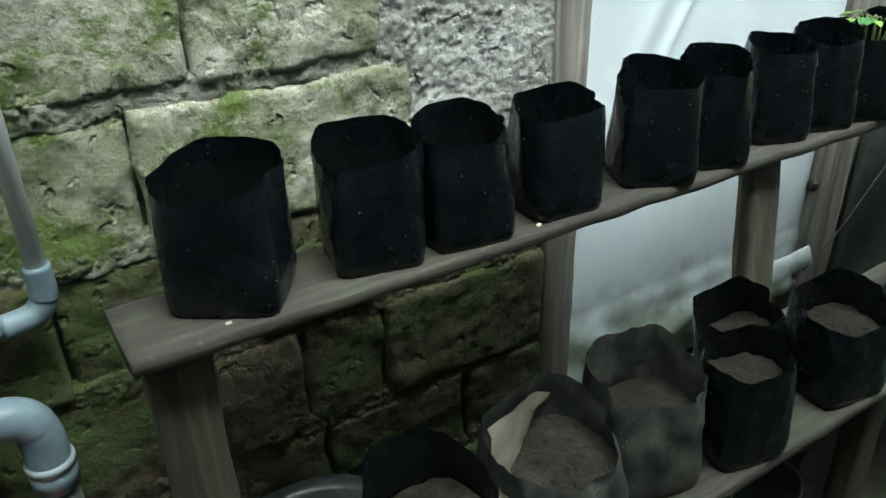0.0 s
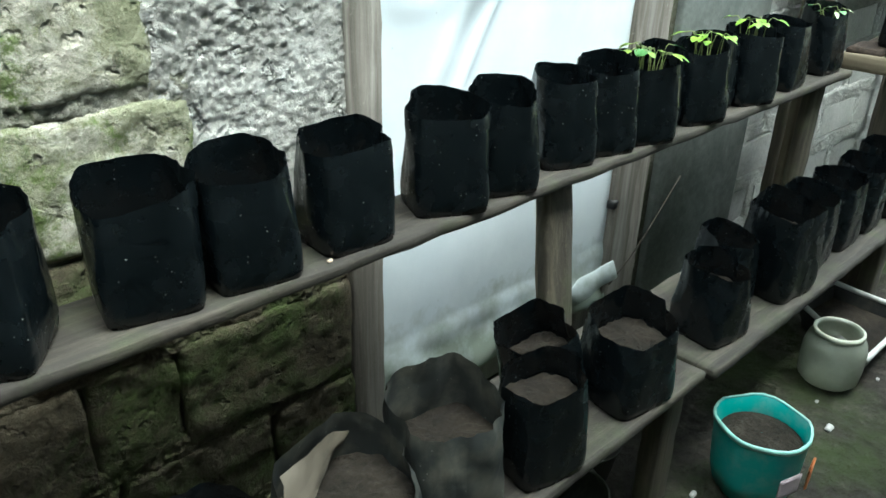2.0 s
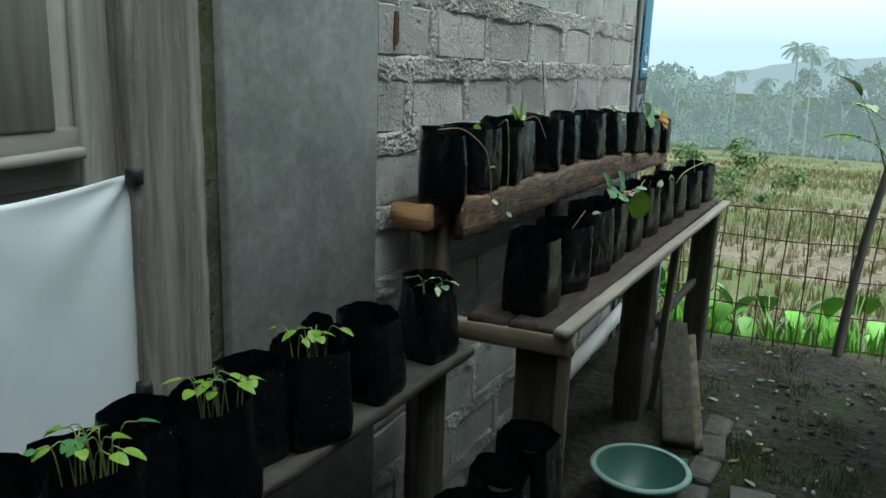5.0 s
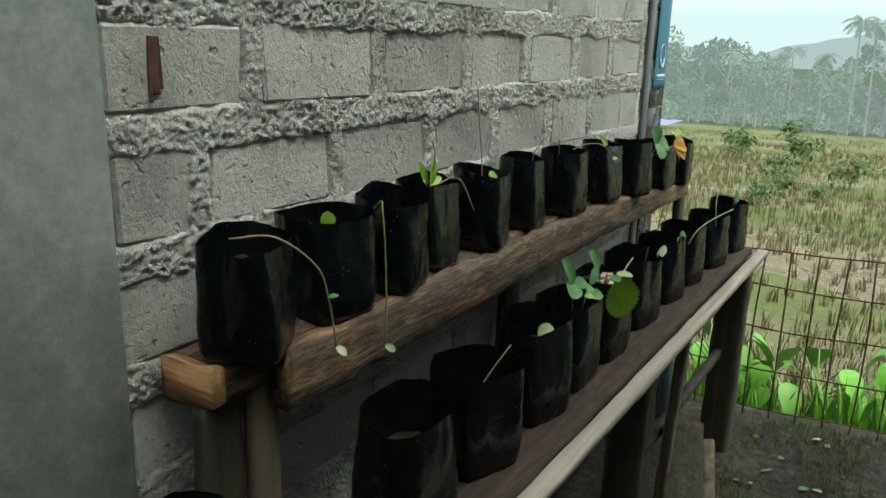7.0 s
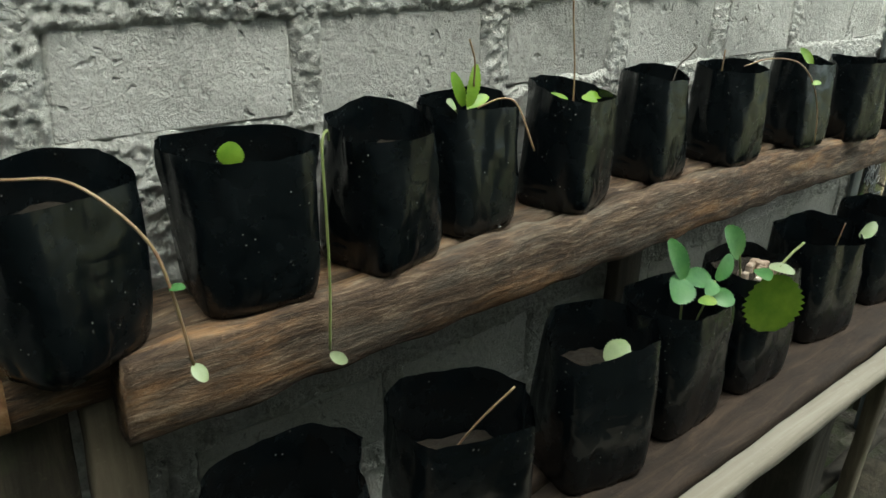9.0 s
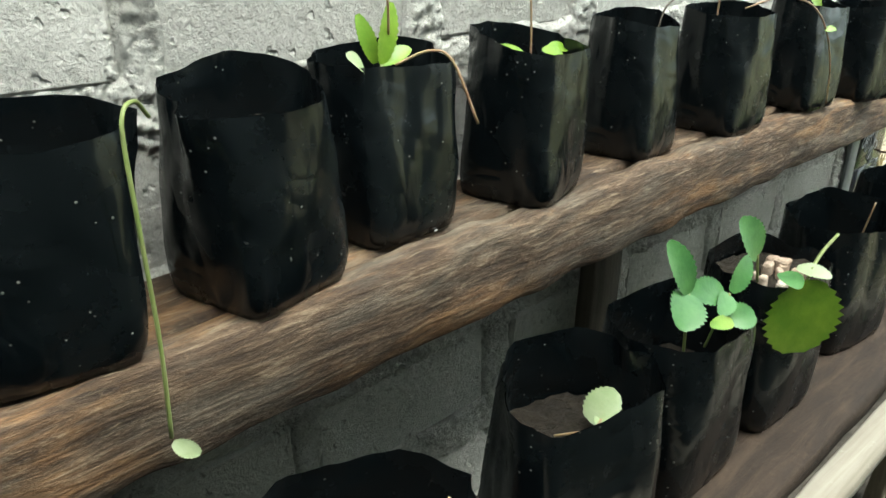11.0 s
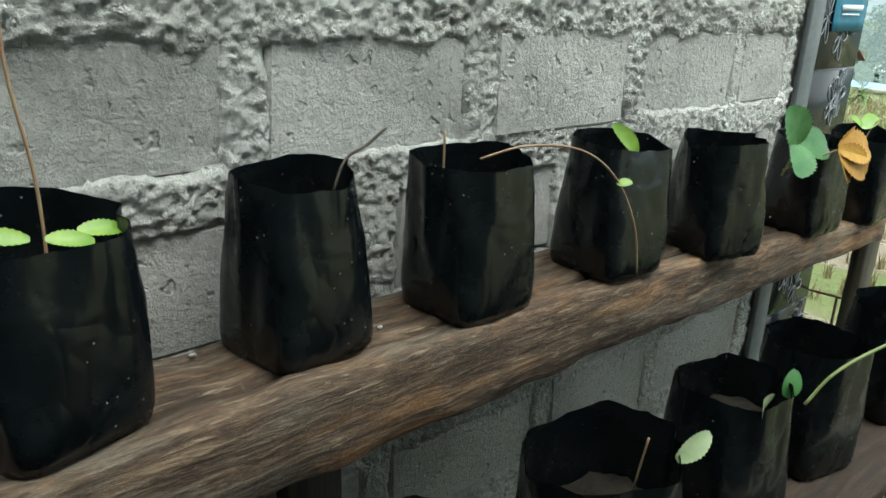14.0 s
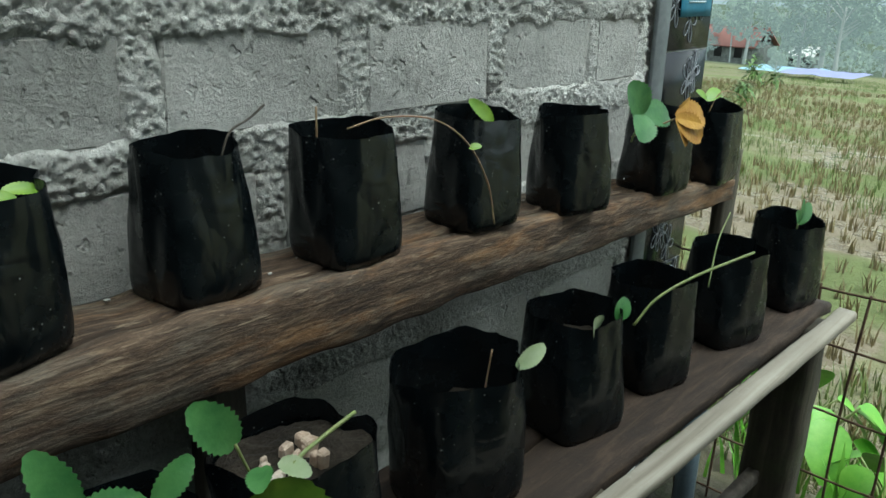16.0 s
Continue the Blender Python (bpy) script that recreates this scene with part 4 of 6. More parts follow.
stand = empty("timber_stand", (3.7, -0.35, 0.0), "rough timber stand with pale front lath", "table")
part("top_plank", plank((2.52, -0.425, TABLE_Z - 0.016), (5.02, -0.435, TABLE_Z - 0.016), (0, 1, 0), 0.13, 0.03, 33, 0.005, 110, 0.006), STAND_WOOD, stand)
part("top_plank", plank((2.52, -0.295, TABLE_Z - 0.016), (5.02, -0.305, TABLE_Z - 0.016), (0, 1, 0), 0.115, 0.03, 34, 0.005, 110, 0.006), STAND_WOOD, stand)
part("front_lath", plank((2.49, -0.52, 0.852), (4.98, -0.548, 0.846), (0, 1, 0), 0.042, 0.022, 35, 0.002, 90), PALE_WOOD, stand, "pale weathered lath")
part("rear_lath", plank((3.2, -0.505, 0.818), (4.93, -0.515, 0.815), (0, 1, 0), 0.03, 0.02, 36, 0.002, 60), DARK_POST, stand)
part("apron", plank((2.53, -0.17, 0.80), (2.53, -0.54, 0.81), (0, 0, 1), 0.055, 0.035, 37, 0.002, 20), PALE_CROSS, stand)
part("leg", plank((2.545, -0.515, -0.04), (2.545, -0.515, 0.838), (1, 0, 0), 0.03, 0.03, 38, 0.002, 30), PALE_POST, stand)
part("leg", plank((2.6, -0.42, -0.04), (2.6, -0.42, 0.80), (0, 1, 0), 0.12, 0.035, 39, 0.003, 30), POST_WOOD, stand)
part("leg", plank((4.0, -0.36, -0.04), (3.85, -0.40, 0.818), (1, 0, 0), 0.14, 0.12, 40, 0.006, 30, 0.02), DARK_POST, stand)
part("leg", plank((4.12, -0.44, -0.04), (4.02, -0.50, 0.83), (1, 0, 0), 0.05, 0.03, 41, 0.003, 30), PALE_POST, stand)
part("leg", plank((4.9, -0.47, -0.04), (4.9, -0.47, 0.832), (0, 1, 0), 0.12, 0.09, 42, 0.004, 30, 0.012), POST_WOOD, stand)
part("brace", plank((3.9, -0.43, 0.42), (5.1, -0.45, 0.43), (0, 0, 1), 0.035, 0.03, 43, 0.003, 30), DARK_POST, stand)

# ---- yard ----
lean = empty("leaning_boards", (3.85, -0.55, 0.0), "old plank lying propped against the stand leg", "plank")
part("board", plank((3.72, -0.64, 0.03), (4.32, -0.46, 0.34), (0.3, -1, 0), 0.13, 0.05, 44, 0.004, 24, 0.008), POST_WOOD, lean)
part("board", plank((3.74, -0.72, 0.02), (4.32, -0.55, 0.3), (0.3, -1, 0.4), 0.04, 0.025, 45, 0.003, 24), PALE_POST, lean)
flat_board = tagged(part("cement_board", plank((3.53, -0.955, 0.008), (2.71, -1.05, 0.008), (0, 1, 0), 0.16, 0.02, 46, 0.002, 24), speckled("worn_cement_board", (0.09, 0.085, 0.075), (0.2, 0.19, 0.165), (0.3, 0.285, 0.25), 6.0, 0.5, relief=0.002)), "broken flat cement board lying on the earth", "board")
BRICKISH = speckled("grey_kerb_brick", (0.07, 0.066, 0.055), (0.15, 0.142, 0.122), (0.24, 0.23, 0.2), 12.0, 1.0, relief=0.006, moss=((6.0, 0.5, 0.7, 0.6, (0.05, 0.06, 0.022)),))
kerb = empty("brick_edging", (3.2, -0.76, 0), "row of sunken mossy bricks edging the path", "edging", kind="structure")
r = random.Random(8)
for i in range(9):
    x = 2.3 + i * 0.215
    y = -0.785 + 0.035 * (x - 2.4) / 1.6 + r.uniform(-0.012, 0.012)
    b = part("brick", block(-0.098, 0.098, -0.05, 0.05, -0.03, 0.022 + r.uniform(-0.01, 0.008), 0.01, i, 0.008), BRICKISH, kerb, smooth=False)
    b.matrix_parent_inverse = kerb.matrix_world.inverted()
    b.matrix_basis = pose(x, y, 0, r.uniform(-3, 3), r.uniform(-3, 3), r.uniform(-7, 7))

white_pipe = tagged(part("drain_pipe", tube([(3.7, -0.06, 0.1), (4.3, -0.055, 0.13), (5.0, -0.05, 0.17)], 0.035, 16), PVC_WHITE), "white plastic pipe lying along the wall foot", "pipe")
stub = empty("pipe_stub", (5.06, -0.2, 0.0), "white pipe end standing beyond the stand", "pipe")
part("pipe", tube([(5.06, -0.2, -0.1), (5.06, -0.2, 0.5)], 0.03, 14), PVC_GREY, stub)
part("cap", lathe([(0.0, 0.57), (0.03, 0.56), (0.037, 0.54), (0.037, 0.5), (0.0, 0.5)], 16, at=(5.06, -0.2, 0)), PVC_WHITE, stub)


def vessel(name, at, profile, mat, label, category, wob=0.0, fill=None, n=40):
    ob = empty(name, at, label, category)
    part("bowl", lathe(profile, n, wob, at[0], at), mat, ob)
    if fill:
        rad, z, fmat = fill
        bm = lathe([(rad, z), (rad * 0.8, z + 0.01), (rad * 0.5, z + 0.016), (rad * 0.2, z + 0.012), (0.001, z + 0.014)], 28, 0.02, 1, at)
        part("soil" if fmat in (SOIL, SOIL_DRY) else "mud", bm, fmat, ob)
    return ob


BASIN_GREEN = plastic("green_plastic", (0.05, 0.14, 0.11))
RIM_GREEN = plastic("pale_green_rim", (0.3, 0.46, 0.4))
basin = vessel("green_basin", (3.275, -0.59, 0.0), [(0.0, 0.01), (0.12, 0.012), (0.165, 0.12), (0.163, 0.13), (0.155, 0.12), (0.112, 0.02), (0.0, 0.018)], BASIN_GREEN, "green plastic basin with pale rim on the earth", "basin")
part("rim", lathe([(0.158, 0.118), (0.176, 0.116), (0.18, 0.124), (0.174, 0.132), (0.158, 0.13)], 44, at=(3.275, -0.59, 0)), RIM_GREEN, basin, "pale green rolled rim")
TEAL = plastic("teal_plastic_sack", (0.02, 0.3, 0.27), 0.35, (0.3, 0.33, 0.3), 0.4)
teal = vessel("teal_planter", (1.335, -0.68, 0.0), [(0.0, 0.005), (0.085, 0.006), (0.1, 0.06), (0.106, 0.18), (0.108, 0.195), (0.103, 0.193), (0.1, 0.14), (0.096, 0.13)], TEAL, "teal plastic pouch planter filled with soil", "planter", 0.12, (0.097, 0.15, SOIL_DRY), 26)
part("rim", lathe([(0.104, 0.187), (0.11, 0.186), (0.11, 0.198), (0.104, 0.198)], 26, 0.12, 1.335, (1.335, -0.68, 0)), plastic("pale_teal_rim", (0.3, 0.6, 0.53)), teal)
part("print_patch", plank((1.265, -0.79, 0.09), (1.265, -0.79, 0.14), (1, -0.3, 0), 0.07, 0.006, 4, 0.001, 6), plastic("faded_pink_print", (0.4, 0.33, 0.36)), teal)
part("print_patch", plank((1.365, -0.799, 0.07), (1.365, -0.799, 0.13), (1, 0.2, 0), 0.055, 0.006, 4, 0.001, 6), plastic("orange_print", (0.5, 0.17, 0.06)), teal)


def jar():
    n = Nodes(material("cloudy_plastic", (0.62, 0.66, 0.55), 0.35))
    n.b.inputs["Transmission Weight"].default_value = 0.75
    v = n.mapped((1, 1, 1))
    n.colour(n.ramp(n.noise(v, 18.0, 5), [(0.3, (0.42, 0.45, 0.36)), (0.7, (0.66, 0.69, 0.6))]))
    at = (1.935, -0.62, 0.0)
    ob = empty("plastic_jar", at, "cloudy translucent plastic jar standing on the earth", "jar")
    part("jar_body", lathe([(0.0, 0.004), (0.072, 0.004), (0.084, 0.018), (0.088, 0.06), (0.088, 0.115), (0.08, 0.145), (0.066, 0.158), (0.066, 0.172), (0.062, 0.174), (0.061, 0.158), (0.076, 0.142), (0.085, 0.112), (0.085, 0.06), (0.08, 0.02), (0.0, 0.008)], 40, 0.012, 3, at), n.m, ob)
    part("rim", lathe([(0.066, 0.16), (0.071, 0.162), (0.071, 0.174), (0.064, 0.177), (0.062, 0.174)], 36, at=at), plastic("milky_rim", (0.5, 0.52, 0.42)), ob)
    return ob


jar()
tray = empty("white_tray", (2.22, -0.57, 0.0), "dark tray with white rolled rim holding wet soil", "tray")
corners = [(2.14, -0.42), (2.36, -0.445), (2.35, -0.705), (1.95, -0.705)]
part("tray_body", sweep([[(2.22 + (x - 2.22) * k, -0.575 + (y + 0.575) * k, z) for x, y in corners] for k, z in ((0.01, 0.01), (0.82, 0.01), (1.0, 0.1), (0.97, 0.1), (0.8, 0.03), (0.01, 0.03))], False), plastic("black_tray_plastic", (0.02, 0.02, 0.02)), tray, smooth=False)
loop = [(*c, 0.103) for c in corners]
for a, b in zip(loop, loop[1:] + loop[:1]):
    part("rim", tube(bent([a, ((a[0] + b[0]) / 2, (a[1] + b[1]) / 2, 0.1), b]), 0.009, 8), plastic("chalky_white_rim", (0.6, 0.6, 0.57)), tray, "white rolled rim")
part("wet_soil", sweep([[(2.22 + (x - 2.22) * k, -0.575 + (y + 0.575) * k, z) for x, y in corners] for k, z in ((0.9, 0.055), (0.5, 0.066), (0.01, 0.068))], False), SOIL, tray)
BLACK_TUB = plastic("black_tub_plastic", (0.03, 0.035, 0.035), 0.25)
tub = vessel("black_tub", (-0.03, -0.26, 0.0), [(0.0, 0.01), (0.12, 0.012), (0.16, 0.25), (0.185, 0.262), (0.185, 0.272), (0.155, 0.262), (0.115, 0.04), (0.0, 0.03)], BLACK_TUB, "black plastic tub with wavy rim under the shelf", "tub", 0.12)
PINK = plastic("dull_pink_plastic", (0.42, 0.27, 0.25))
vessel("pink_basin", (-0.42, -0.25, 0.0), [(0.0, 0.01), (0.1, 0.012), (0.15, 0.2), (0.17, 0.205), (0.165, 0.215), (0.145, 0.2), (0.095, 0.03), (0.0, 0.02)], PINK, "dull pink plastic basin by the wall foot", "basin", 0.04)
LIME = plastic("lime_bucket_plastic", (0.35, 0.5, 0.12))
vessel("small_bucket", (0.78, -0.40, 0.0), [(0.0, 0.01), (0.05, 0.012), (0.07, 0.13), (0.074, 0.132), (0.066, 0.12), (0.046, 0.03), (0.0, 0.02)], LIME, "small lime green bucket under the low shelf", "bucket", 0.02, (0.06, 0.08, plastic("orange_mud", (0.3, 0.13, 0.03))))
pot = vessel("toppled_pot", (0.94, -0.42, 0.075), [(0.0, -0.07), (0.055, -0.07), (0.075, 0.07), (0.08, 0.072), (0.07, 0.06), (0.05, -0.05), (0.0, -0.05)], plastic("mouldy_dark_pot", (0.06, 0.07, 0.06), 0.6, (0.2, 0.2, 0.16), 0.8), "mouldy dark plant pot lying on its side", "pot", 0.03)
pot.matrix_world = pose(0.94, -0.42, 0.075) @ pose(0, 0, 0, 80, 0, -40)
vessel("small_pot", (1.06, -0.38, 0.0), [(0.0, 0.005), (0.06, 0.005), (0.08, 0.11), (0.084, 0.112), (0.076, 0.1), (0.055, 0.02), (0.0, 0.02)], plastic("dark_pot_plastic", (0.05, 0.05, 0.045)), "small dark plant pot under the low shelf", "pot")

# pipes at the old wall
feed = empty("water_pipe", (-0.3, -0.09, 0.8), "white water pipe with grey elbow on the mossy wall", "pipe")
part("pipe", tube([(-0.308, -0.085, 1.6), (-0.31, -0.085, 0.86)], 0.0135, 14), PVC_WHITE, feed)
part("elbow", tube(bent([(-0.31, -0.085, 0.885), (-0.31, -0.085, 0.845), (-0.318, -0.085, 0.822), (-0.335, -0.085, 0.81), (-0.37, -0.085, 0.805)]), 0.0185, 14), PVC_GREY, feed, "blue-grey plastic elbow")
part("pipe", tube([(-0.36, -0.085, 0.805), (-0.9, -0.085, 0.80)], 0.014, 14), PVC_GREY, feed)
waste = empty("waste_pipe", (-0.34, -0.13, 0.3), "blue-grey waste pipe with elbow joint", "pipe")
part("elbow", tube(bent([(-0.48, -0.13, 0.685), (-0.40, -0.13, 0.688), (-0.362, -0.13, 0.675), (-0.348, -0.13, 0.64), (-0.347, -0.13, 0.595)]), 0.031, 18), PVC_GREY, waste)
part("collar", tube([(-0.347, -0.13, 0.60), (-0.347, -0.13, 0.585)], 0.035, 18), plastic("pale_grey_collar", (0.22, 0.25, 0.27)), waste)
part("collar", tube([(-0.347, -0.13, 0.586), (-0.347, -0.13, 0.55)], 0.0335, 18), PVC_GREY, waste)
part("pipe", tube([(-0.347, -0.13, 0.56), (-0.345, -0.13, -0.05)], 0.028, 18), speckled("grey_pvc_pipe", (0.045, 0.055, 0.05), (0.08, 0.09, 0.085), (0.12, 0.13, 0.12), 10.0, 0.0, relief=0.0005, rough=0.45), waste)

feed.matrix_world = pose(-0.315, -0.09, 0.77)
waste.matrix_world = pose(-0.375, -0.13, 0.275)

# ---- unseen walls added to block low skylight and bounce a little back ----
tagged(part("wall_neighbour", block(-2.4, 4.85, -1.95, -1.8, -0.3, 4.0, 0.01), PLASTER), "unseen plain grey wall added to block low skylight", "wall", kind="structure")


# also added out of view, keeps light off the left end
tagged(part("wall_yard_end", block(-2.4, -2.25, -1.8, -0.03, -0.3, 4.2, 0.01), OLD_MORTAR), "unseen plain dark wall added to darken the left end", "wall", kind="structure")


# ---- plants ----
def leaf_mesh(bm, base, way, up, length, width, teeth=True, fold=0.25, droop=0.2, seg=9):
    """One serrated, slightly folded leaf."""
    way, up = Vector(way).normalized(), Vector(up)
    side = way.cross(up).normalized()
    up = side.cross(way).normalized()
    mid, left, right = [], [], []
    for i in range(seg + 1):
        u = i / seg
        c = Vector(base) + way * length * u + up * (-droop * length * u * u)
        half = width / 2 * max(0.02, math.sin(math.pi * min(1, u ** (1.0 if teeth else 0.75) * 0.94 + 0.03)) ** (0.55 if teeth else 0.75))
        if teeth:
            half *= 1.04 if i % 2 else 0.89
        mid.append(bm.verts.new(c))
        lift = up * (fold * half)
        left.append(bm.verts.new(c + side * half + lift))
        right.append(bm.verts.new(c - side * half + lift))
    for i in range(seg):
        bm.faces.new((mid[i], left[i], left[i + 1], mid[i + 1]))
        bm.faces.new((mid[i], mid[i + 1], right[i + 1], right[i]))


def leaf_part(parent, base, way, up, length, width, mat=None, teeth=True, droop=0.2, fold=0.25):
    bm = bmesh.new()
    leaf_mesh(bm, base, way, up, length, width, teeth, fold, droop, 19 if teeth else 9)
    return part("leaf", bm, mat or LEAF, parent)


def plant(at, label, leaves=(), stems=(), category="plant", name="seedling"):
    """leaves: (offset, way, up, length, width, material); stems: (points, radius, material), all from at."""
    ob = empty(name, at, label, category)
    a = Vector(at)
    shoots = [part("stem", tube(bent([a + Vector(p) for p in pts]), rad, 6), mat, ob) for pts, rad, mat in stems]
    for off, way, up, ln, wd, mat in leaves:
        leaf_part(shoots[0] if shoots else ob, a + Vector(off), way, Vector(up).normalized() + Vector((-0.55, -0.3, 0.25)), ln * 1.12, wd * 1.12, mat)
    return ob


# on the beam
plant((2.535, -0.15, BEAM_Z + 0.167), "long reddish runner hanging from a planting bag", (((0.09, -0.085, -0.075), (0.3, -0.5, 0.2), (0, 0, 1), 0.016, 0.01, LEAF), ((0.105, -0.09, -0.165), (0.1, -0.6, -0.3), (0, 0, 1), 0.02, 0.014, LEAF_PALE)),
      (([(-0.02, 0.02, 0.03), (0.03, -0.03, 0.03), (0.075, -0.075, -0.02), (0.092, -0.086, -0.08), (0.105, -0.09, -0.165)], 0.0018, STOLON),), "runner", "strawberry_runner")
plant((2.75, -0.13, BEAM_Z + 0.177), "round green leaf peeping over a bag rim", (((0, 0, -0.005), (0.1, -0.15, 1), (0, -1, 0.2), 0.024, 0.028, LEAF_LIME),), (([(0, 0.01, -0.06), (0, 0, -0.005)], 0.0015, STEM),))
plant((2.815, -0.165, BEAM_Z + 0.187), "yellow-green runner hanging straight down a bag", (((0.016, -0.04, -0.255), (0.4, -0.4, -0.3), (0, -1, 0.4), 0.022, 0.014, LEAF_PALE),),
      (([(0.06, 0.02, 0.0), (0.035, -0.015, 0.022), (0.018, -0.03, 0.01), (0.016, -0.038, -0.06), (0.018, -0.04, -0.16), (0.016, -0.04, -0.25)], 0.0018, STEM),), "runner", "strawberry_runner")
plant((3.15, -0.10, BEAM_Z + 0.187), "curled lime green strawberry leaves in a bag", (((-0.03, -0.01, -0.005), (-0.5, -0.3, 0.5), (0, -0.6, 1), 0.036, 0.024, LEAF_PALE), ((0.0, 0.0, 0.0), (0.25, -0.1, 1), (0.3, -1, 0), 0.056, 0.02, LEAF_LIME), ((0.0, 0.0, 0.0), (0.9, -0.2, 0.5), (0, -0.7, 1), 0.035, 0.018, LEAF_LIME), ((0.0, 0.01, 0.0), (-0.3, 0.1, 1), (0, -1, 0), 0.046, 0.017, LEAF_LIME)),
      (([(0, 0, -0.06), (0, 0, 0.0)], 0.0018, STEM), ([(0.01, 0, 0.03), (0.0, -0.01, 0.07), (-0.012, -0.01, 0.1)], 0.0014, STOLON), ([(0.01, -0.01, 0.0), (0.04, -0.03, 0.014), (0.055, -0.05, 0.004), (0.07, -0.075, -0.06)], 0.0016, STOLON)), "strawberry plant", "strawberry_plant")
plant((3.395, -0.1, BEAM_Z + 0.172), "strawberry leaves lying along a bag rim with tall stem", (((-0.01, 0.005, 0.0), (-1, 0.1, 0.28), (0, -0.8, 1), 0.045, 0.016, LEAF_LIME), ((-0.005, -0.02, 0.006), (0.9, -0.2, -0.05), (0, -0.7, 1), 0.034, 0.015, LEAF_LIME), ((0.025, -0.005, 0.004), (0.8, -0.1, 0.02), (0, -0.7, 1), 0.036, 0.016, LEAF_LIME)),
      (([(0.0, 0.0, -0.04), (0.0, 0.005, 0.05), (-0.01, 0.01, 0.14), (-0.006, 0.02, 0.22)], 0.0015, STOLON),), "strawberry plant", "strawberry_plant")
plant((3.70, -0.10, BEAM_Z + 0.192), "small bent dry stem in a bag", (), (([(-0.015, 0, -0.02), (0.0, 0, 0.012), (0.03, 0.0, 0.026), (0.055, 0, 0.042)], 0.0016, DARK_POST),))
plant((3.875, -0.12, BEAM_Z + 0.197), "thin arching runner between two bags", (((0.175, -0.085, -0.045), (0.5, -0.5, 0.2), (0, -0.6, 1), 0.018, 0.012, LEAF_LIME),), (([(-0.02, -0.03, 0.0), (0.03, -0.055, 0.014), (0.11, -0.075, 0.004), (0.175, -0.085, -0.04), (0.22, -0.09, -0.11), (0.24, -0.09, -0.18)], 0.0015, STOLON), ([(-0.05, 0.0, -0.02), (-0.05, 0.0, 0.03)], 0.0015, STOLON)), "runner", "strawberry_runner")
plant((4.16, -0.13, BEAM_Z + 0.167), "single bright green leaf over a bag rim", (((0.025, -0.01, 0.0), (-0.75, 0.0, 0.65), (0.2, -1, 0.2), 0.058, 0.024, LEAF_LIME),), (([(0.02, 0.0, -0.05), (0.025, -0.01, 0.002)], 0.002, STEM),))
plant((4.62, -0.18, BEAM_Z + 0.14), "grey-green strawberry leaves beside one dry orange leaf", (((0.0, 0.0, 0.0), (-0.6, -0.1, 0.75), (-0.2, -1, 0.4), 0.075, 0.062, LEAF), ((0.0, 0.0, 0.0), (-0.5, -0.4, -0.35), (0, -1, 0.3), 0.065, 0.058, LEAF), ((0.0, 0.0, 0.0), (0.8, -0.3, 0.0), (0, -0.9, 0.6), 0.075, 0.058, LEAF),
                                        ((0.05, -0.05, -0.005), (0.9, -0.3, 0.05), (0, -1, 0.5), 0.085, 0.06, LEAF_DRY), ((0.05, -0.05, -0.005), (0.75, -0.5, -0.5), (0.3, -1, 0.1), 0.08, 0.055, LEAF_DRY), ((0.05, -0.05, -0.005), (0.3, -0.5, -0.85), (0.6, -1, 0), 0.058, 0.03, LEAF_DRY), ((0.055, -0.045, 0.0), (0.6, -0.2, 0.35), (0, -0.8, -0.6), 0.05, 0.03, LEAF_DRY)), (([(0.0, 0.02, -0.06), (0.0, 0.0, 0.0)], 0.002, STEM), ([(0.0, 0.02, -0.05), (0.06, -0.05, -0.005)], 0.0018, STOLON)), "strawberry plant", "strawberry_plant")
plant((4.98, -0.15, BEAM_Z + 0.132), "few green shoots in the end bag", (((0.0, 0.0, 0.0), (0.6, -0.1, 0.4), (0, -0.5, 1), 0.05, 0.03, LEAF_LIME), ((0, 0, 0), (-0.6, 0.1, 0.5), (0, -0.5, 1), 0.04, 0.025, LEAF_LIME)), (([(0, 0, -0.05), (0.03, -0.02, 0.02), (0.1, -0.05, -0.0), (0.13, -0.06, -0.07)], 0.0013, STOLON),))
# on the stand
plant((2.87, -0.37, TABLE_Z + 0.16), "thin bare reddish stem leaning from a bag", (), (([(0.0, 0.0, -0.03), (0.03, -0.03, 0.04), (0.07, -0.05, 0.085)], 0.0014, STOLON),))
plant((3.18, -0.385, TABLE_Z + 0.165), "withered pale leaf lying on dry roots in a bag", (((0.0, 0.01, 0.005), (0.5, -0.3, 0.55), (-0.4, -0.8, 0.8), 0.036, 0.034, LEAF_PALE), ((0.01, -0.015, 0.0), (0.8, -0.3, -0.1), (0, -0.6, 1), 0.035, 0.03, LEAF_PALE), ((0.015, 0.0, 0.002), (-0.7, -0.5, 0.3), (0, -0.5, 1), 0.03, 0.022, LEAF_PALE)),
      (([(-0.05, 0.0, 0.0), (-0.02, -0.01, 0.012), (0.01, 0.0, 0.006)], 0.0016, STOLON), ([(-0.04, 0.02, 0.0), (-0.03, -0.01, 0.016), (0.0, -0.02, 0.004)], 0.0014, STOLON)), "strawberry plant", "strawberry_plant")
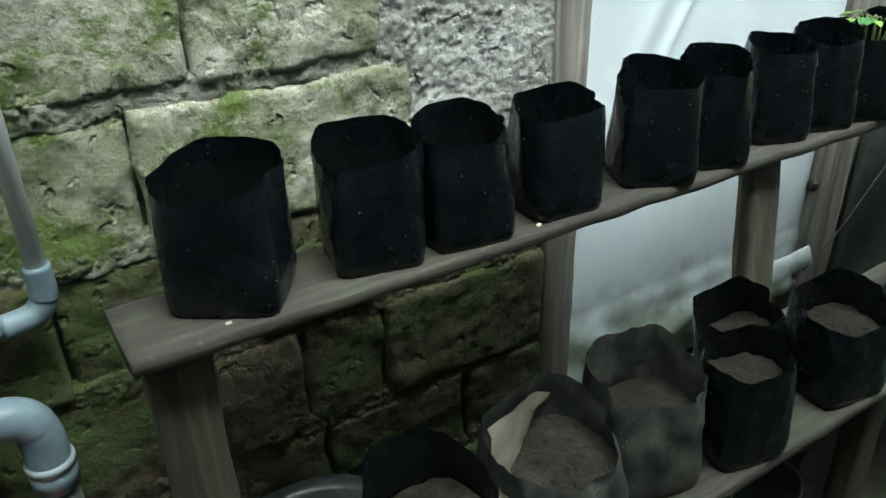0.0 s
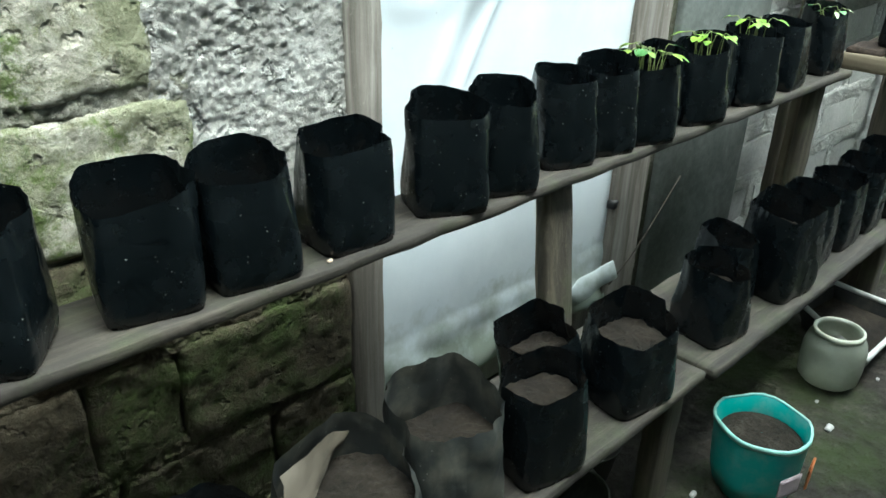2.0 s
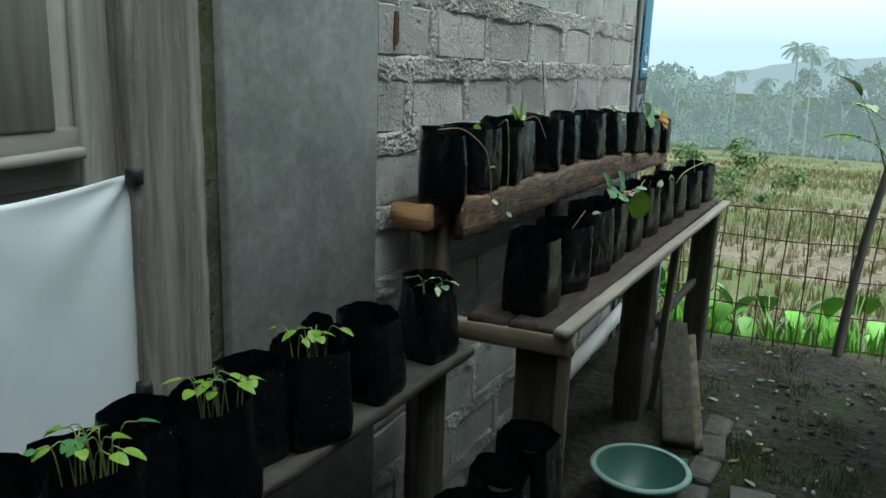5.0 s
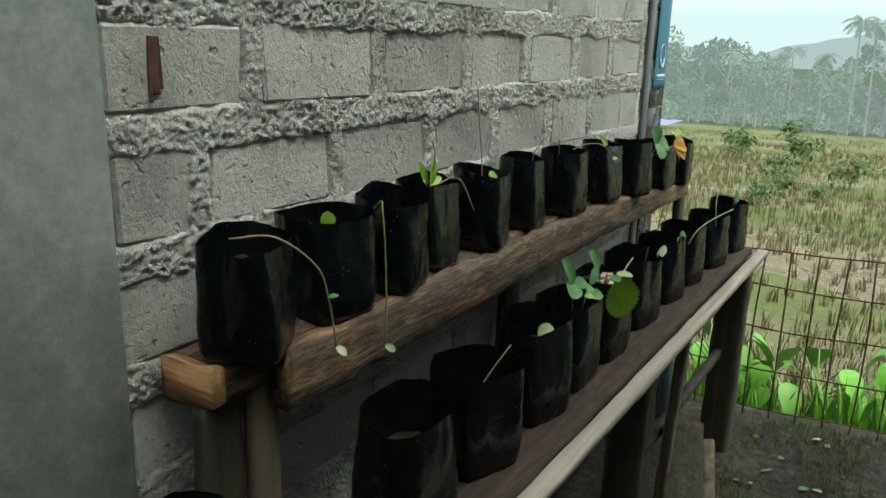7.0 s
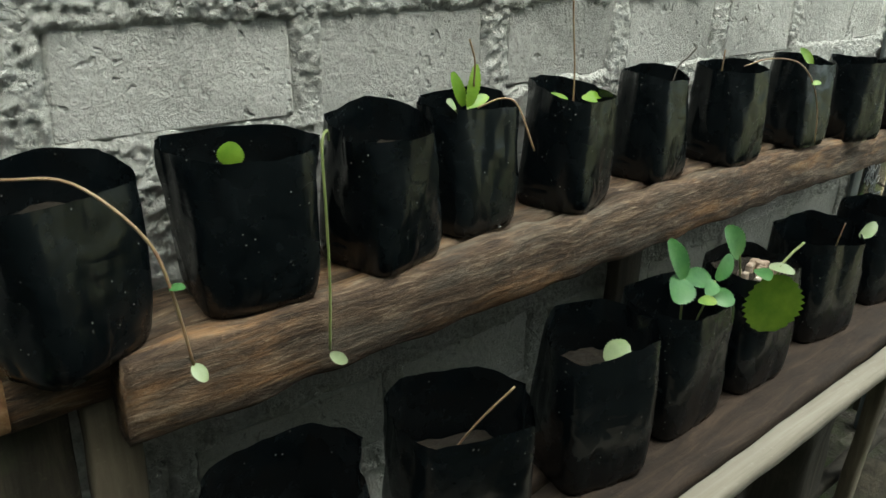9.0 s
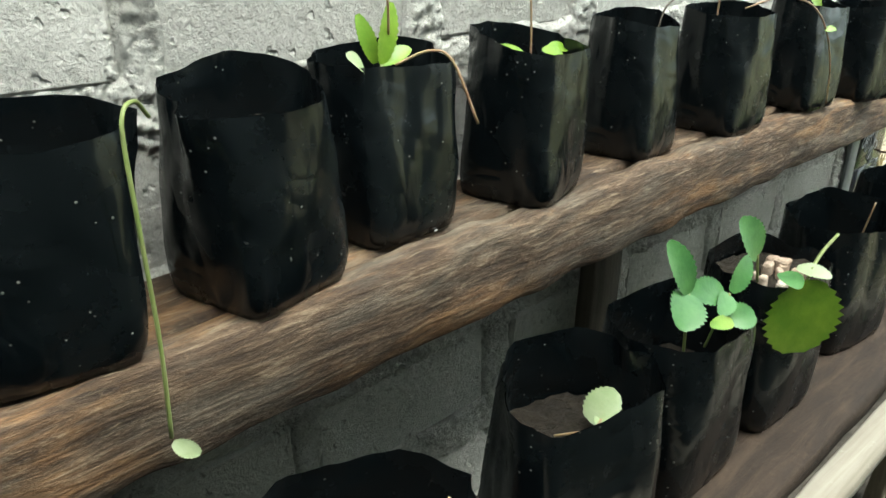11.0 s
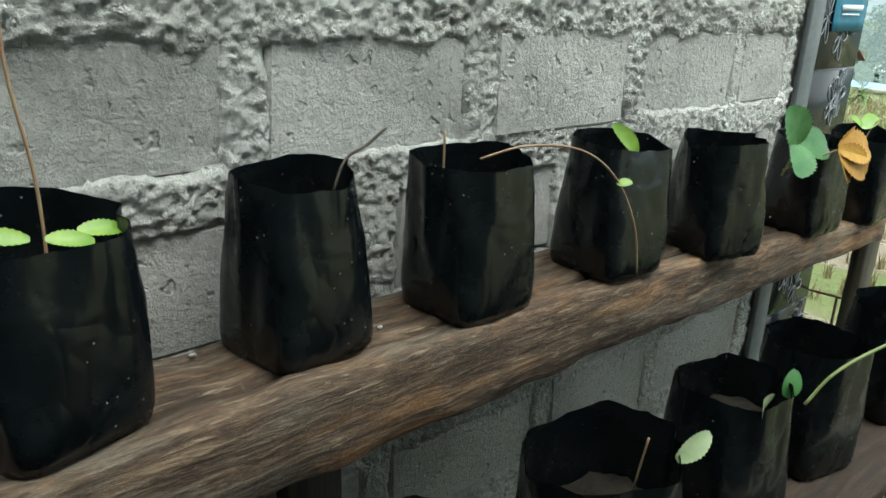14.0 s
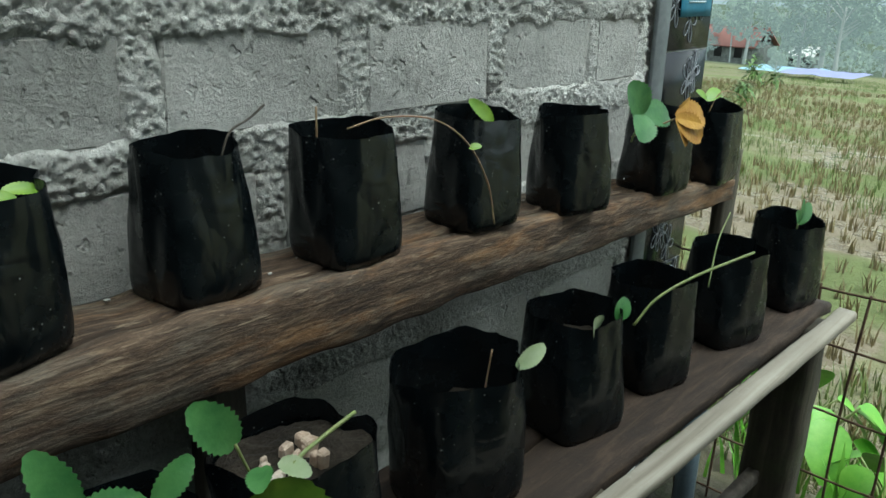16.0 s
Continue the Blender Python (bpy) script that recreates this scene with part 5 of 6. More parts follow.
plant((3.365, -0.375, TABLE_Z + 0.22), "young strawberry plant with fresh green leaves", (((-0.01, 0.0, 0.03), (-0.35, 0.1, 0.9), (0.3, -1, 0.35), 0.062, 0.034, LEAF), ((-0.01, 0.0, 0.03), (-0.75, -0.4, -0.15), (0, -0.8, 0.8), 0.048, 0.042, LEAF), ((-0.01, 0.0, 0.03), (0.85, -0.35, -0.05), (0, -0.7, 0.9), 0.052, 0.032, LEAF),
                                       ((0.05, -0.02, 0.02), (0.7, -0.1, 0.6), (0.2, -1, 0.3), 0.045, 0.026, LEAF), ((0.05, -0.02, 0.015), (-0.8, -0.3, 0.05), (0, -0.7, 0.9), 0.04, 0.022, LEAF), ((0.03, -0.03, -0.005), (0.6, -0.4, 0.1), (0, -0.6, 1), 0.034, 0.03, LEAF), ((-0.02, -0.035, 0.008), (0.8, -0.2, -0.05), (0, -0.6, 1), 0.04, 0.016, LEAF_LIME)),
      (([(0, 0, -0.05), (-0.006, 0.0, 0.0), (-0.01, 0.0, 0.03)], 0.0018, STEM), ([(0.03, -0.01, -0.05), (0.05, -0.02, 0.018)], 0.0016, STEM)), "strawberry plant", "strawberry_plant")
drooping = plant((3.565, -0.4, TABLE_Z + 0.24), "strawberry plant with one large drooping yellow-green leaf", (((-0.055, 0.02, 0.01), (-0.55, 0.0, 0.8), (0.3, -1, 0.3), 0.06, 0.042, LEAF), ((-0.03, -0.02, 0.0), (0.1, -0.8, 0.1), (0, 0, 1), 0.035, 0.02, LEAF_PALE), ((-0.045, -0.01, -0.005), (-0.5, -0.6, 0.1), (0, 0, 1), 0.035, 0.025, LEAF)),
      (([(-0.04, 0.02, -0.03), (-0.055, 0.02, 0.012)], 0.0018, STEM), ([(-0.03, -0.035, -0.013), (-0.02, -0.035, 0.004), (0.02, -0.03, 0.012), (0.06, -0.03, 0.022)], 0.0024, STEM)), "strawberry plant", "strawberry_plant")
leaf_part(drooping.children[0], (3.53, -0.437, TABLE_Z + 0.232), (0.04, -0.03, -1), (-0.62, -0.75, 0.1), 0.105, 0.1, LEAF_LIME, True, 0.04, 0.12)
chips = random.Random(4)
for i in range(16):
    cx, cy = 3.57 + chips.uniform(-0.045, 0.04), -0.38 + chips.uniform(-0.03, 0.025)
    q = chips.uniform(0.004, 0.009)
    tagged(part("stone_chip", block(cx - q, cx + q, cy - q * 0.8, cy + q * 0.8, TABLE_Z + 0.193, TABLE_Z + 0.204 + q * 1.6, q * 0.35, i, q * 0.3), WHITE_STONE, smooth=False), "pale limestone chip on the bag soil", "stone", "stone chips")
plant((3.93, -0.41, TABLE_Z + 0.195), "folded pale leaf hanging on a bag rim", (((0.0, 0.0, 0.0), (0.75, -0.3, 0.4), (0.2, -1, 0.5), 0.048, 0.024, LEAF_PALE),), (([(-0.03, 0.03, -0.04), (-0.03, 0.02, 0.03)], 0.0013, STOLON),))
plant((4.16, -0.39, TABLE_Z + 0.185), "small leaves and a long yellow runner from a bag", (((-0.03, -0.02, 0.0), (-0.4, -0.3, 0.5), (0, -1, 0.6), 0.035, 0.035, LEAF_PALE), ((0.03, -0.02, 0.0), (0.5, -0.1, 0.7), (0, -1, 0.3), 0.035, 0.028, LEAF)),
      (([(0.05, -0.04, -0.01), (0.09, -0.055, 0.03), (0.17, -0.08, 0.055), (0.3, -0.12, 0.075)], 0.0024, STEM), ([(0.2, -0.09, 0.03), (0.26, -0.07, 0.09), (0.32, -0.06, 0.13)], 0.0014, STEM)), "runner", "strawberry_runner")
plant((4.94, -0.42, TABLE_Z + 0.19), "green tuft in the end bag of the stand", (((0.0, 0.0, 0.0), (0.4, -0.2, 0.6), (0, -1, 0.4), 0.05, 0.03, LEAF), ((0.0, 0.0, 0.0), (-0.5, -0.2, 0.5), (0, -1, 0.4), 0.045, 0.03, LEAF), ((0, 0, 0), (0.1, -0.2, 1), (0, -1, 0), 0.05, 0.012, LEAF)), (([(0, 0, -0.06), (0, 0, 0.0)], 0.0018, STEM),))


def sprouts(x, y, z, seed, count, label, mats):
    """A loose tuft of thin seedlings."""
    ob = empty("seedling", (x, y, z), label, "seedling", "sprouting seedlings")
    r = random.Random(seed)
    for i in range(count):
        a = r.uniform(0, math.tau)
        px, py = x + r.uniform(-0.035, 0.035), y + r.uniform(-0.03, 0.03)
        ln = r.uniform(0.02, 0.05)
        tip = (px + math.cos(a) * ln * 0.8, py + math.sin(a) * ln * 0.8, z + ln * 0.55)
        shoot = part("stem", tube(bent([(px, py, z - 0.06), (px + math.cos(a) * ln * 0.3, py + math.sin(a) * ln * 0.3, z + ln * 0.5), tip], 4), 0.0011, 5), STEM, ob)
        leaf_part(shoot, tip, (math.cos(a), math.sin(a), -0.2), (0, 0, 1), r.uniform(0.018, 0.038), r.uniform(0.014, 0.026), r.choice(mats), False)


sprouts(1.31, -0.25, SHELF_Z + 0.18, 1, 16, "tuft of thin lime green seedlings in a bag", (LEAF_LIME, LEAF))
sprouts(1.545, -0.25, SHELF_Z + 0.185, 2, 12, "round leaved green seedlings in a bag", (LEAF, LEAF_LIME))
sprouts(1.81, -0.25, SHELF_Z + 0.19, 3, 10, "bright lime green seedlings in a bag", (LEAF_LIME,))
sprouts(2.31, -0.23, SHELF_Z + 0.17, 4, 7, "sparse pale seedlings in the end bag", (LEAF_PALE, LEAF))

# crumbs and litter
r = random.Random(21)
for name, label, mat, count, zone in (("crumb", "white crumb of lime on the plank shelf", WHITE_STONE, 16, (-0.2, 2.3, -0.298, -0.17, SHELF_Z)), ("crumb", "grit crumb on the rough beam", DEBRIS, 14, (2.6, 4.9, -0.175, -0.05, BEAM_Z)), ("crumb", "pale crumb on the low shelf", DEBRIS, 10, (0.7, 1.3, -0.56, -0.4, LOW_Z)),
                                      ("litter", "pale scrap lying on the earth", DEBRIS, 60, (1.1, 4.9, -1.3, -0.62, 0.0)), ("litter", "dark earth clod on the path", EARTH, 110, (2.4, 5.0, -1.4, -0.85, 0.0))):
    for i in range(count):
        x, y = r.uniform(*zone[:2]), r.uniform(*zone[2:4])
        q = r.uniform(0.0015, 0.004) if zone[4] else r.uniform(0.005, 0.013) if mat is DEBRIS else r.uniform(0.008, 0.022)
        z = zone[4] if zone[4] else terrain(x, y)
        tagged(part(name, block(x - q, x + q * r.uniform(0.5, 1.6), y - q * 0.7, y + q * 0.7, z - 0.0005, z + q * 0.7, q * 0.3, i, q * 0.35), mat, smooth=False), label, "litter", label)
for i in range(14):
    x, y, q = 1.14 + r.gauss(0, 0.03), -0.63 + r.gauss(0, 0.02), r.uniform(0.004, 0.01)
    tagged(part("litter", block(x - q, x + q * 1.5, y - q * 0.7, y + q * 0.7, terrain(x, y) - 0.002, terrain(x, y) + q * 0.8, q * 0.3, i, q * 0.35), DEBRIS, smooth=False), "pale paper scrap on the earth beside the post", "litter", "paper scraps")
for i in range(70):
    x, y = r.uniform(2.3, 5.3), r.uniform(-1.6, -0.6)
    a = r.uniform(0, math.tau)
    bm = bmesh.new()
    leaf_mesh(bm, (x, y, terrain(x, y) + 0.008), (math.cos(a), math.sin(a), 0.12), (0, 0, 1), r.uniform(0.025, 0.06), r.uniform(0.015, 0.03), False, 0.3, 0.1)
    tagged(part("fallen_leaf", bm, r.choice((LEAF_PALE, STRAW, SOIL_DRY, LEAF))), "dead leaf lying on the damp earth", "leaf", "fallen leaves")
# curled torn lip of the old bag
flap = [v for v in bpy.data.objects if v.get("label", "").startswith("faded muddy")][0]
fv, ff = [], []
quad = [Vector(p) for p in ((0.13, -0.545, 0.52), (0.17, -0.45, 0.6), (0.27, -0.42, 0.53), (0.33, -0.41, 0.575))]
for i in range(13):
    for k in range(7):
        u, w = i / 12, k / 6
        p = (quad[0] * (1 - u) + quad[2] * u) * (1 - w) + (quad[1] * (1 - u) + quad[3] * u) * w
        fv.append(p + Vector((0, 0, 0.016 * math.sin(u * 3) * (1 - w))) + noise.noise_vector(Vector((u * 4, w * 4, 2))) * 0.012)
ff = [(i * 7 + k, i * 7 + 7 + k, i * 7 + 8 + k, i * 7 + k + 1) for i in range(12) for k in range(6)]
raw("torn_lip", fv, ff, plastic("dried_mud_on_polythene", (0.085, 0.07, 0.05), 0.8, (0.03, 0.026, 0.02), 0.9), flap, True)["label"] = "tan mud-caked torn lip"

# ---- fence ----
fence = empty("wire_fence", (5.3, -0.9, 0.0), "rusty welded wire mesh fence at the yard edge", "fence")
line = [Vector(p) for p in ((5.3, 0.05), (5.3, -0.59), (5.37, -1.18), (5.75, -3.2), (6.1, -6.0))]


def along_fence(d):
    for a, b in zip(line, line[1:]):
        ln = (b - a).length
        if d <= ln:
            return a + (b - a) * d / ln
        d -= ln
    return line[-1]


total = sum((b - a).length for a, b in zip(line, line[1:]))
d, i = 0.0, 0
while d < total:
    p = along_fence(d)
    lean_w = noise.noise(Vector((i * 0.7, 0, 2))) * 0.02
    part("wire", tube(bent([(p.x, p.y, -0.06), (p.x + 0.01, p.y + lean_w, 0.4), (p.x, p.y - lean_w, 0.79)], 3), 0.004, 5), RUST, fence)
    d += 0.112
    i += 1
for z in (0.03, 0.22, 0.42, 0.62, 0.785):
    part("wire", tube([(*along_fence(total * k / 60), z + noise.noise(Vector((k * 0.35, z * 9, 1))) * 0.012) for k in range(61)], 0.0036, 5), RUST, fence)
tree = empty("young_tree", (5.38, -1.19, 0.0), "slim young tree leaning at the fence, large lobed leaves", "tree")
part("trunk", tube(bent([(5.36, -1.17, -0.1), (5.38, -1.22, 0.6), (5.42, -1.3, 1.2), (5.44, -1.33, 1.75)]), 0.028, 10, 0.5), DARK_POST, tree)
for i, (tip, ln) in enumerate((((5.4, -1.1, 1.42), 0.2), ((5.35, -1.12, 1.2), 0.22), ((5.5, -1.18, 1.33), 0.2), ((5.4, -1.42, 1.5), 0.2), ((5.3, -1.5, 1.3), 0.2), ((5.5, -1.4, 1.8), 0.22), ((5.35, -1.2, 1.85), 0.22))):
    root = Vector((5.42, -1.3, 0.95 + 0.11 * i))
    twig = part("branch", tube(bent([root, (root + Vector(tip)) / 2 + Vector((0, 0, 0.04)), Vector(tip)], 4), 0.006, 6, 0.5), STEM, tree)
    way = (Vector(tip) - root).normalized()
    for q in (-0.8, -0.35, 0, 0.35, 0.8):
        leaf_part(twig, tip, Matrix.Rotation(q, 3, "Z") @ way + Vector((0, 0, -0.25)), (0, 0, 1), ln * (1 - abs(q) * 0.3), 0.045, LEAF_LIME if i % 2 else LEAF_PALE, False, 0.5)


# ---- fields ----
def tufts(name, label, mat, places, height, spread, blades, seed):
    """Many thin blades as one mesh."""
    r = random.Random(seed)
    verts, faces = [], []
    for x, y in places:
        z = terrain(x, y) - 0.01
        for _ in range(blades):
            a, ln = r.uniform(0, math.tau), height * r.uniform(0.5, 1.2)
            w = ln * r.uniform(0.025, 0.06)
            ox, oy = x + r.uniform(-1, 1) * spread, y + r.uniform(-1, 1) * spread
            c, s = math.cos(a), math.sin(a)
            bend = ln * r.uniform(0.1, 0.6)
            b = len(verts)
            verts += [(ox - s * w, oy + c * w, z), (ox + s * w, oy - c * w, z), (ox + c * bend * 0.4 + s * w * 0.7, oy + s * bend * 0.4 - c * w * 0.7, z + ln * 0.6), (ox + c * bend * 0.4 - s * w * 0.7, oy + s * bend * 0.4 + c * w * 0.7, z + ln * 0.6), (ox + c * bend, oy + s * bend, z + ln)]
            faces += [(b, b + 1, b + 2, b + 3), (b + 3, b + 2, b + 4)]
    return tagged(raw(name, verts, faces, mat), label, "grass", kind="stuff")


r = random.Random(77)
rows = []
for i in range(75):
    x = 6.5 + i * 0.34
    for j in range(int((0.95 * x + 2) / 0.3)):
        y = -0.25 * x - 0.6 + j * 0.3 + r.uniform(-0.06, 0.06)
        if noise.noise(Vector((x * 0.22, y * 0.22, 3))) > -0.22 and r.random() < 0.8:
            rows.append((x + r.uniform(-0.06, 0.06), y))
tufts("rice_stubble", "cut straw-coloured rice stubble in wet rows", STRAW, rows, 0.17, 0.05, 15, 1)
tufts("field_grass", "rough green field grass between the paddies", GRASS, [(x, y) for x, y in ((6.0 + 44 * r.random() ** 1.6, r.random()) for _ in range(6500)) for y in (-0.25 * x - 0.6 + y * (0.95 * x + 2),) if noise.noise(Vector((x * 0.16, y * 0.16, 8))) > -0.1], 0.15, 0.22, 9, 2)
tufts("yard_grass", "short weeds growing in the damp yard", GRASS, [(gx, gy) for gx, gy in ((r.uniform(3.7, 5.35), r.uniform(-1.6, -0.55)) for _ in range(1500)) if noise.noise(Vector((gx * 3, gy * 3, 6))) > -0.05 + 0.5 * max(0.0, -1.0 - gy)] + [(r.uniform(1.9, 4.0), r.gauss(-0.9, 0.03)) for _ in range(160)], 0.042, 0.03, 7, 3)
tufts("bank_weeds", "bright green weeds along the fence ditch", TARO, [(r.uniform(5.5, 6.4), r.uniform(-1.5, 1.2)) for _ in range(150)], 0.22, 0.06, 5, 4)

def taro(x, y, seed, size):
    z = terrain(x, y)
    ob = empty("taro_plant", (x, y, z), "broad bright green taro leaves beyond the fence", "plant", "taro plants")
    r = random.Random(seed)
    for i in range(7):
        a = r.uniform(0, math.tau)
        hgt = size * r.uniform(0.5, 1.0)
        tip = (x + math.cos(a) * size * 0.35, y + math.sin(a) * size * 0.35, z + hgt)
        stalk = part("stem", tube(bent([(x, y, z - 0.03), (x + math.cos(a) * size * 0.1, y + math.sin(a) * size * 0.1, z + hgt * 0.6), tip], 4), 0.007, 5, 0.6), STEM, ob)
        leaf_part(stalk, tip, (math.cos(a), math.sin(a), -0.7), (0, 0, 1), size * r.uniform(0.4, 0.6), size * 0.38, TARO, False, 0.3)


for i, (x, y, q) in enumerate(((5.9, -0.28, 0.42), (6.15, -0.75, 0.4), (6.0, -1.25, 0.42), (6.4, -0.1, 0.4), (5.75, 0.12, 0.45), (5.6, 0.3, 0.4), (6.3, 0.6, 0.45), (5.7, -0.6, 0.3), (6.7, -1.2, 0.4))):
    taro(x, y, i, q)


# ---- far trees, houses and hills ----
def crown_quads(r, clumps, per, size):
    verts, faces = [], []
    for cx, cy, cz, rad in clumps:
        for _ in range(per):
            d = Vector((r.gauss(0, 1), r.gauss(0, 1), r.gauss(0, 0.8)))
            d = d.normalized() * rad * (0.45 + 0.6 * r.random() ** 0.5)
            p = Vector((cx, cy, cz)) + d
            u = Vector((r.gauss(0, 1), r.gauss(0, 1), r.gauss(0, 1))).normalized()
            v = u.orthogonal().normalized()
            q = size * r.uniform(0.6, 1.4)
            b = len(verts)
            verts += [p + u * q, p + v * q * 0.55, p - u * q, p - v * q * 0.55]
            faces.append((b, b + 1, b + 2, b + 3))
    return verts, faces


def broad_tree(seed, height, label):
    r = random.Random(seed)
    ob = empty("tree", (0, 0, 0), label, "tree", "far trees")
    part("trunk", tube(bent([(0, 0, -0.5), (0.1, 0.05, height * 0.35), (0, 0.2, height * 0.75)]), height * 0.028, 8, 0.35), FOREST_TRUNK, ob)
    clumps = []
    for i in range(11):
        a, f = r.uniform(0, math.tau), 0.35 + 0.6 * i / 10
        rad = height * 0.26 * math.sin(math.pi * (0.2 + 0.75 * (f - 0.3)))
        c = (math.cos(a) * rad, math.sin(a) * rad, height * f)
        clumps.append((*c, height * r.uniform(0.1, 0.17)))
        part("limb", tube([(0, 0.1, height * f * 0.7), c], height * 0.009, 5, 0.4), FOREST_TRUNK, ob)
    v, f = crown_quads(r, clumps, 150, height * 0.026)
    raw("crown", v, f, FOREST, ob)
    return ob


def palm(seed, height, label):
    r = random.Random(seed)
    ob = empty("palm_tree", (0, 0, 0), label, "tree", "far palms")
    bow = r.uniform(-0.5, 0.5)
    part("trunk", tube(bent([(0, 0, -0.5), (bow * 0.4, 0, height * 0.5), (bow, 0, height)]), height * 0.007 + 0.03, 8, 0.6), FOREST_TRUNK, ob)
    bm = bmesh.new()
    for i in range(18):
        a, el = i * 2.4, r.uniform(-0.3, 0.9)
        ln = height * 0.13 + 0.6
        p = Vector((bow, 0, height))
        way = Vector((math.cos(a) * math.cos(el), math.sin(a) * math.cos(el), math.sin(el)))
        for k in range(9):
            way = (way + Vector((0, 0, -0.17))).normalized()
            q = p + way * ln / 9
            side = way.cross(Vector((0, 0, 1))).normalized()
            w = ln * 0.22 * math.sin(math.pi * (k + 1.2) / 11)
            for sgn in (-1, 1):
                tipv = p + side * sgn * w + way * w * 0.6 - Vector((0, 0, w * 0.55))
                bm.faces.new((bm.verts.new(p), bm.verts.new(q), bm.verts.new(tipv)))
            p = q
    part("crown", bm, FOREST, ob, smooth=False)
    return ob


kinds = [broad_tree(1, 6.5, "misty broad-leaved tree at the field edge"), broad_tree(2, 8.5, "tall misty tree at the field edge"), broad_tree(3, 4.5, "low bushy tree in the valley")]
palms = [palm(1, 7.5, "misty coconut palm above the tree line"), palm(2, 8.8, "tall slim areca palm at the field edge")]
r = random.Random(31)


def place(kind, d, s, scale, first=False):
    x, y = d, s * d - 1.1
    m = pose(x, y, terrain(x, y), 0, 0, r.uniform(0, 360))
    if first:
        kind.matrix_world = m
        return kind
    ob = copy_thing(kind, m)
    ob.scale = (scale, scale, scale * r.uniform(0.9, 1.15))
    return ob


place(kinds[0], 82, 0.17, 1, True)
place(kinds[1], 88, -0.02, 1, True)
place(kinds[2], 60, 0.02, 1, True)
place(palms[0], 84, 0.135, 1, True)
place(palms[1], 74, 0.055, 1, True)
for i in range(46):
    s = -0.12 + 0.022 * i + r.uniform(-0.008, 0.008)
    place(kinds[i % 3 if i % 5 else 1], r.uniform(76, 112), s, r.uniform(0.75, 1.15))
for d, s, q in ((74, 0.072, 0.92), (78, 0.03, 0.9), (90, 0.2, 1.0), (86, 0.105, 0.95), (92, 0.3, 1.0), (80, 0.42, 0.9)):
    place(palms[0] if s > 0.09 else palms[1], d, s, q)
for d, s, q in ((42, 0.0, 0.3), (46, 0.03, 0.35), (40, 0.35, 0.25), (44, 0.46, 0.3), (50, 0.08, 0.3)):
    place(kinds[2], d, s, q)


def shrub(x, y, size, seed):
    """A clump of arching strap leaves on short stems."""
    q = random.Random(seed)
    z = terrain(x, y) - 0.02
    ob = empty("field_shrub", (x, y, z), "bushy green shrub growing on a paddy bank", "shrub", group="shrubs on the paddy banks")
    for _ in range(7):
        a, out = q.uniform(0, math.tau), q.uniform(0.1, 0.45) * size
        top = Vector((x + math.cos(a) * out, y + math.sin(a) * out, z + size * q.uniform(0.3, 0.75)))
        stem = part("stem", tube(bent([(x + math.cos(a) * 0.05, y + math.sin(a) * 0.05, z), (top + Vector((x, y, z))) / 2, top], 4), 0.012 * size, 5, 0.5), STEM, ob)
        bm = bmesh.new()
        for _ in range(16):
            b, lift = q.uniform(0, math.tau), q.uniform(-0.3, 1.1)
            base = top + Vector((q.gauss(0, 0.08), q.gauss(0, 0.08), q.gauss(-0.02, 0.1))) * size
            leaf_mesh(bm, base, (math.cos(b), math.sin(b), lift), (0, 0, 1), size * q.uniform(0.2, 0.42), size * q.uniform(0.05, 0.1), False, 0.3, 0.5, 4)
        part("foliage", bm, SHRUB, stem)


for k, (x, y, size) in enumerate(((17.2, 1.15, 0.6), (19.3, 0.1, 0.75), (15.2, 1.1, 0.5), (24.5, 1.5, 1.0), (28.5, 4.1, 1.1), (25.0, 3.3, 0.9), (22.0, 1.7, 0.7), (33.0, 3.0, 1.2), (20.5, 6.2, 0.8), (30.0, 9.5, 1.2), (16.8, 0.4, 0.4))):
    shrub(x, y, size, k)
tree_wood = crown_quads(random.Random(9), [(d, s * d, terrain(d, s * d) + 1.0, 2.0) for d, s in ((r.uniform(92, 120), -0.16 + 1.1 * k / 150) for k in range(150))], 70, 0.26)
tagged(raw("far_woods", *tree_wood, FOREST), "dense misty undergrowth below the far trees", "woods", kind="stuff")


def far_house(x, y, w, d, h, roof_col, label):
    z = terrain(x, y)
    ob = empty("house", (x, y, z), label, "house")
    part("wall", block(x - d / 2, x + d / 2, y - w / 2, y + w / 2, z - 0.5, z + h, 0.02), PLASTER, ob)
    rm = plastic("roof_" + label.split()[0], roof_col, 0.7)
    for sgn in (-1, 1):
        part("roof", plank((x + sgn * d * 0.3, y - w * 0.56, z + h + 0.55), (x + sgn * d * 0.3, y + w * 0.56, z + h + 0.55), (1, 0, -sgn * 0.55), d * 0.76, 0.12, 3, 0.02, 12), rm, ob)
    for k in (-1, 0, 1):
        part("window", block(x - d / 2 - 0.03, x - d / 2 + 0.02, y + k * w * 0.3 - 0.4, y + k * w * 0.3 + 0.4, z + h * 0.35, z + h * 0.8, 0.01), BLACK_RUBBER, ob)


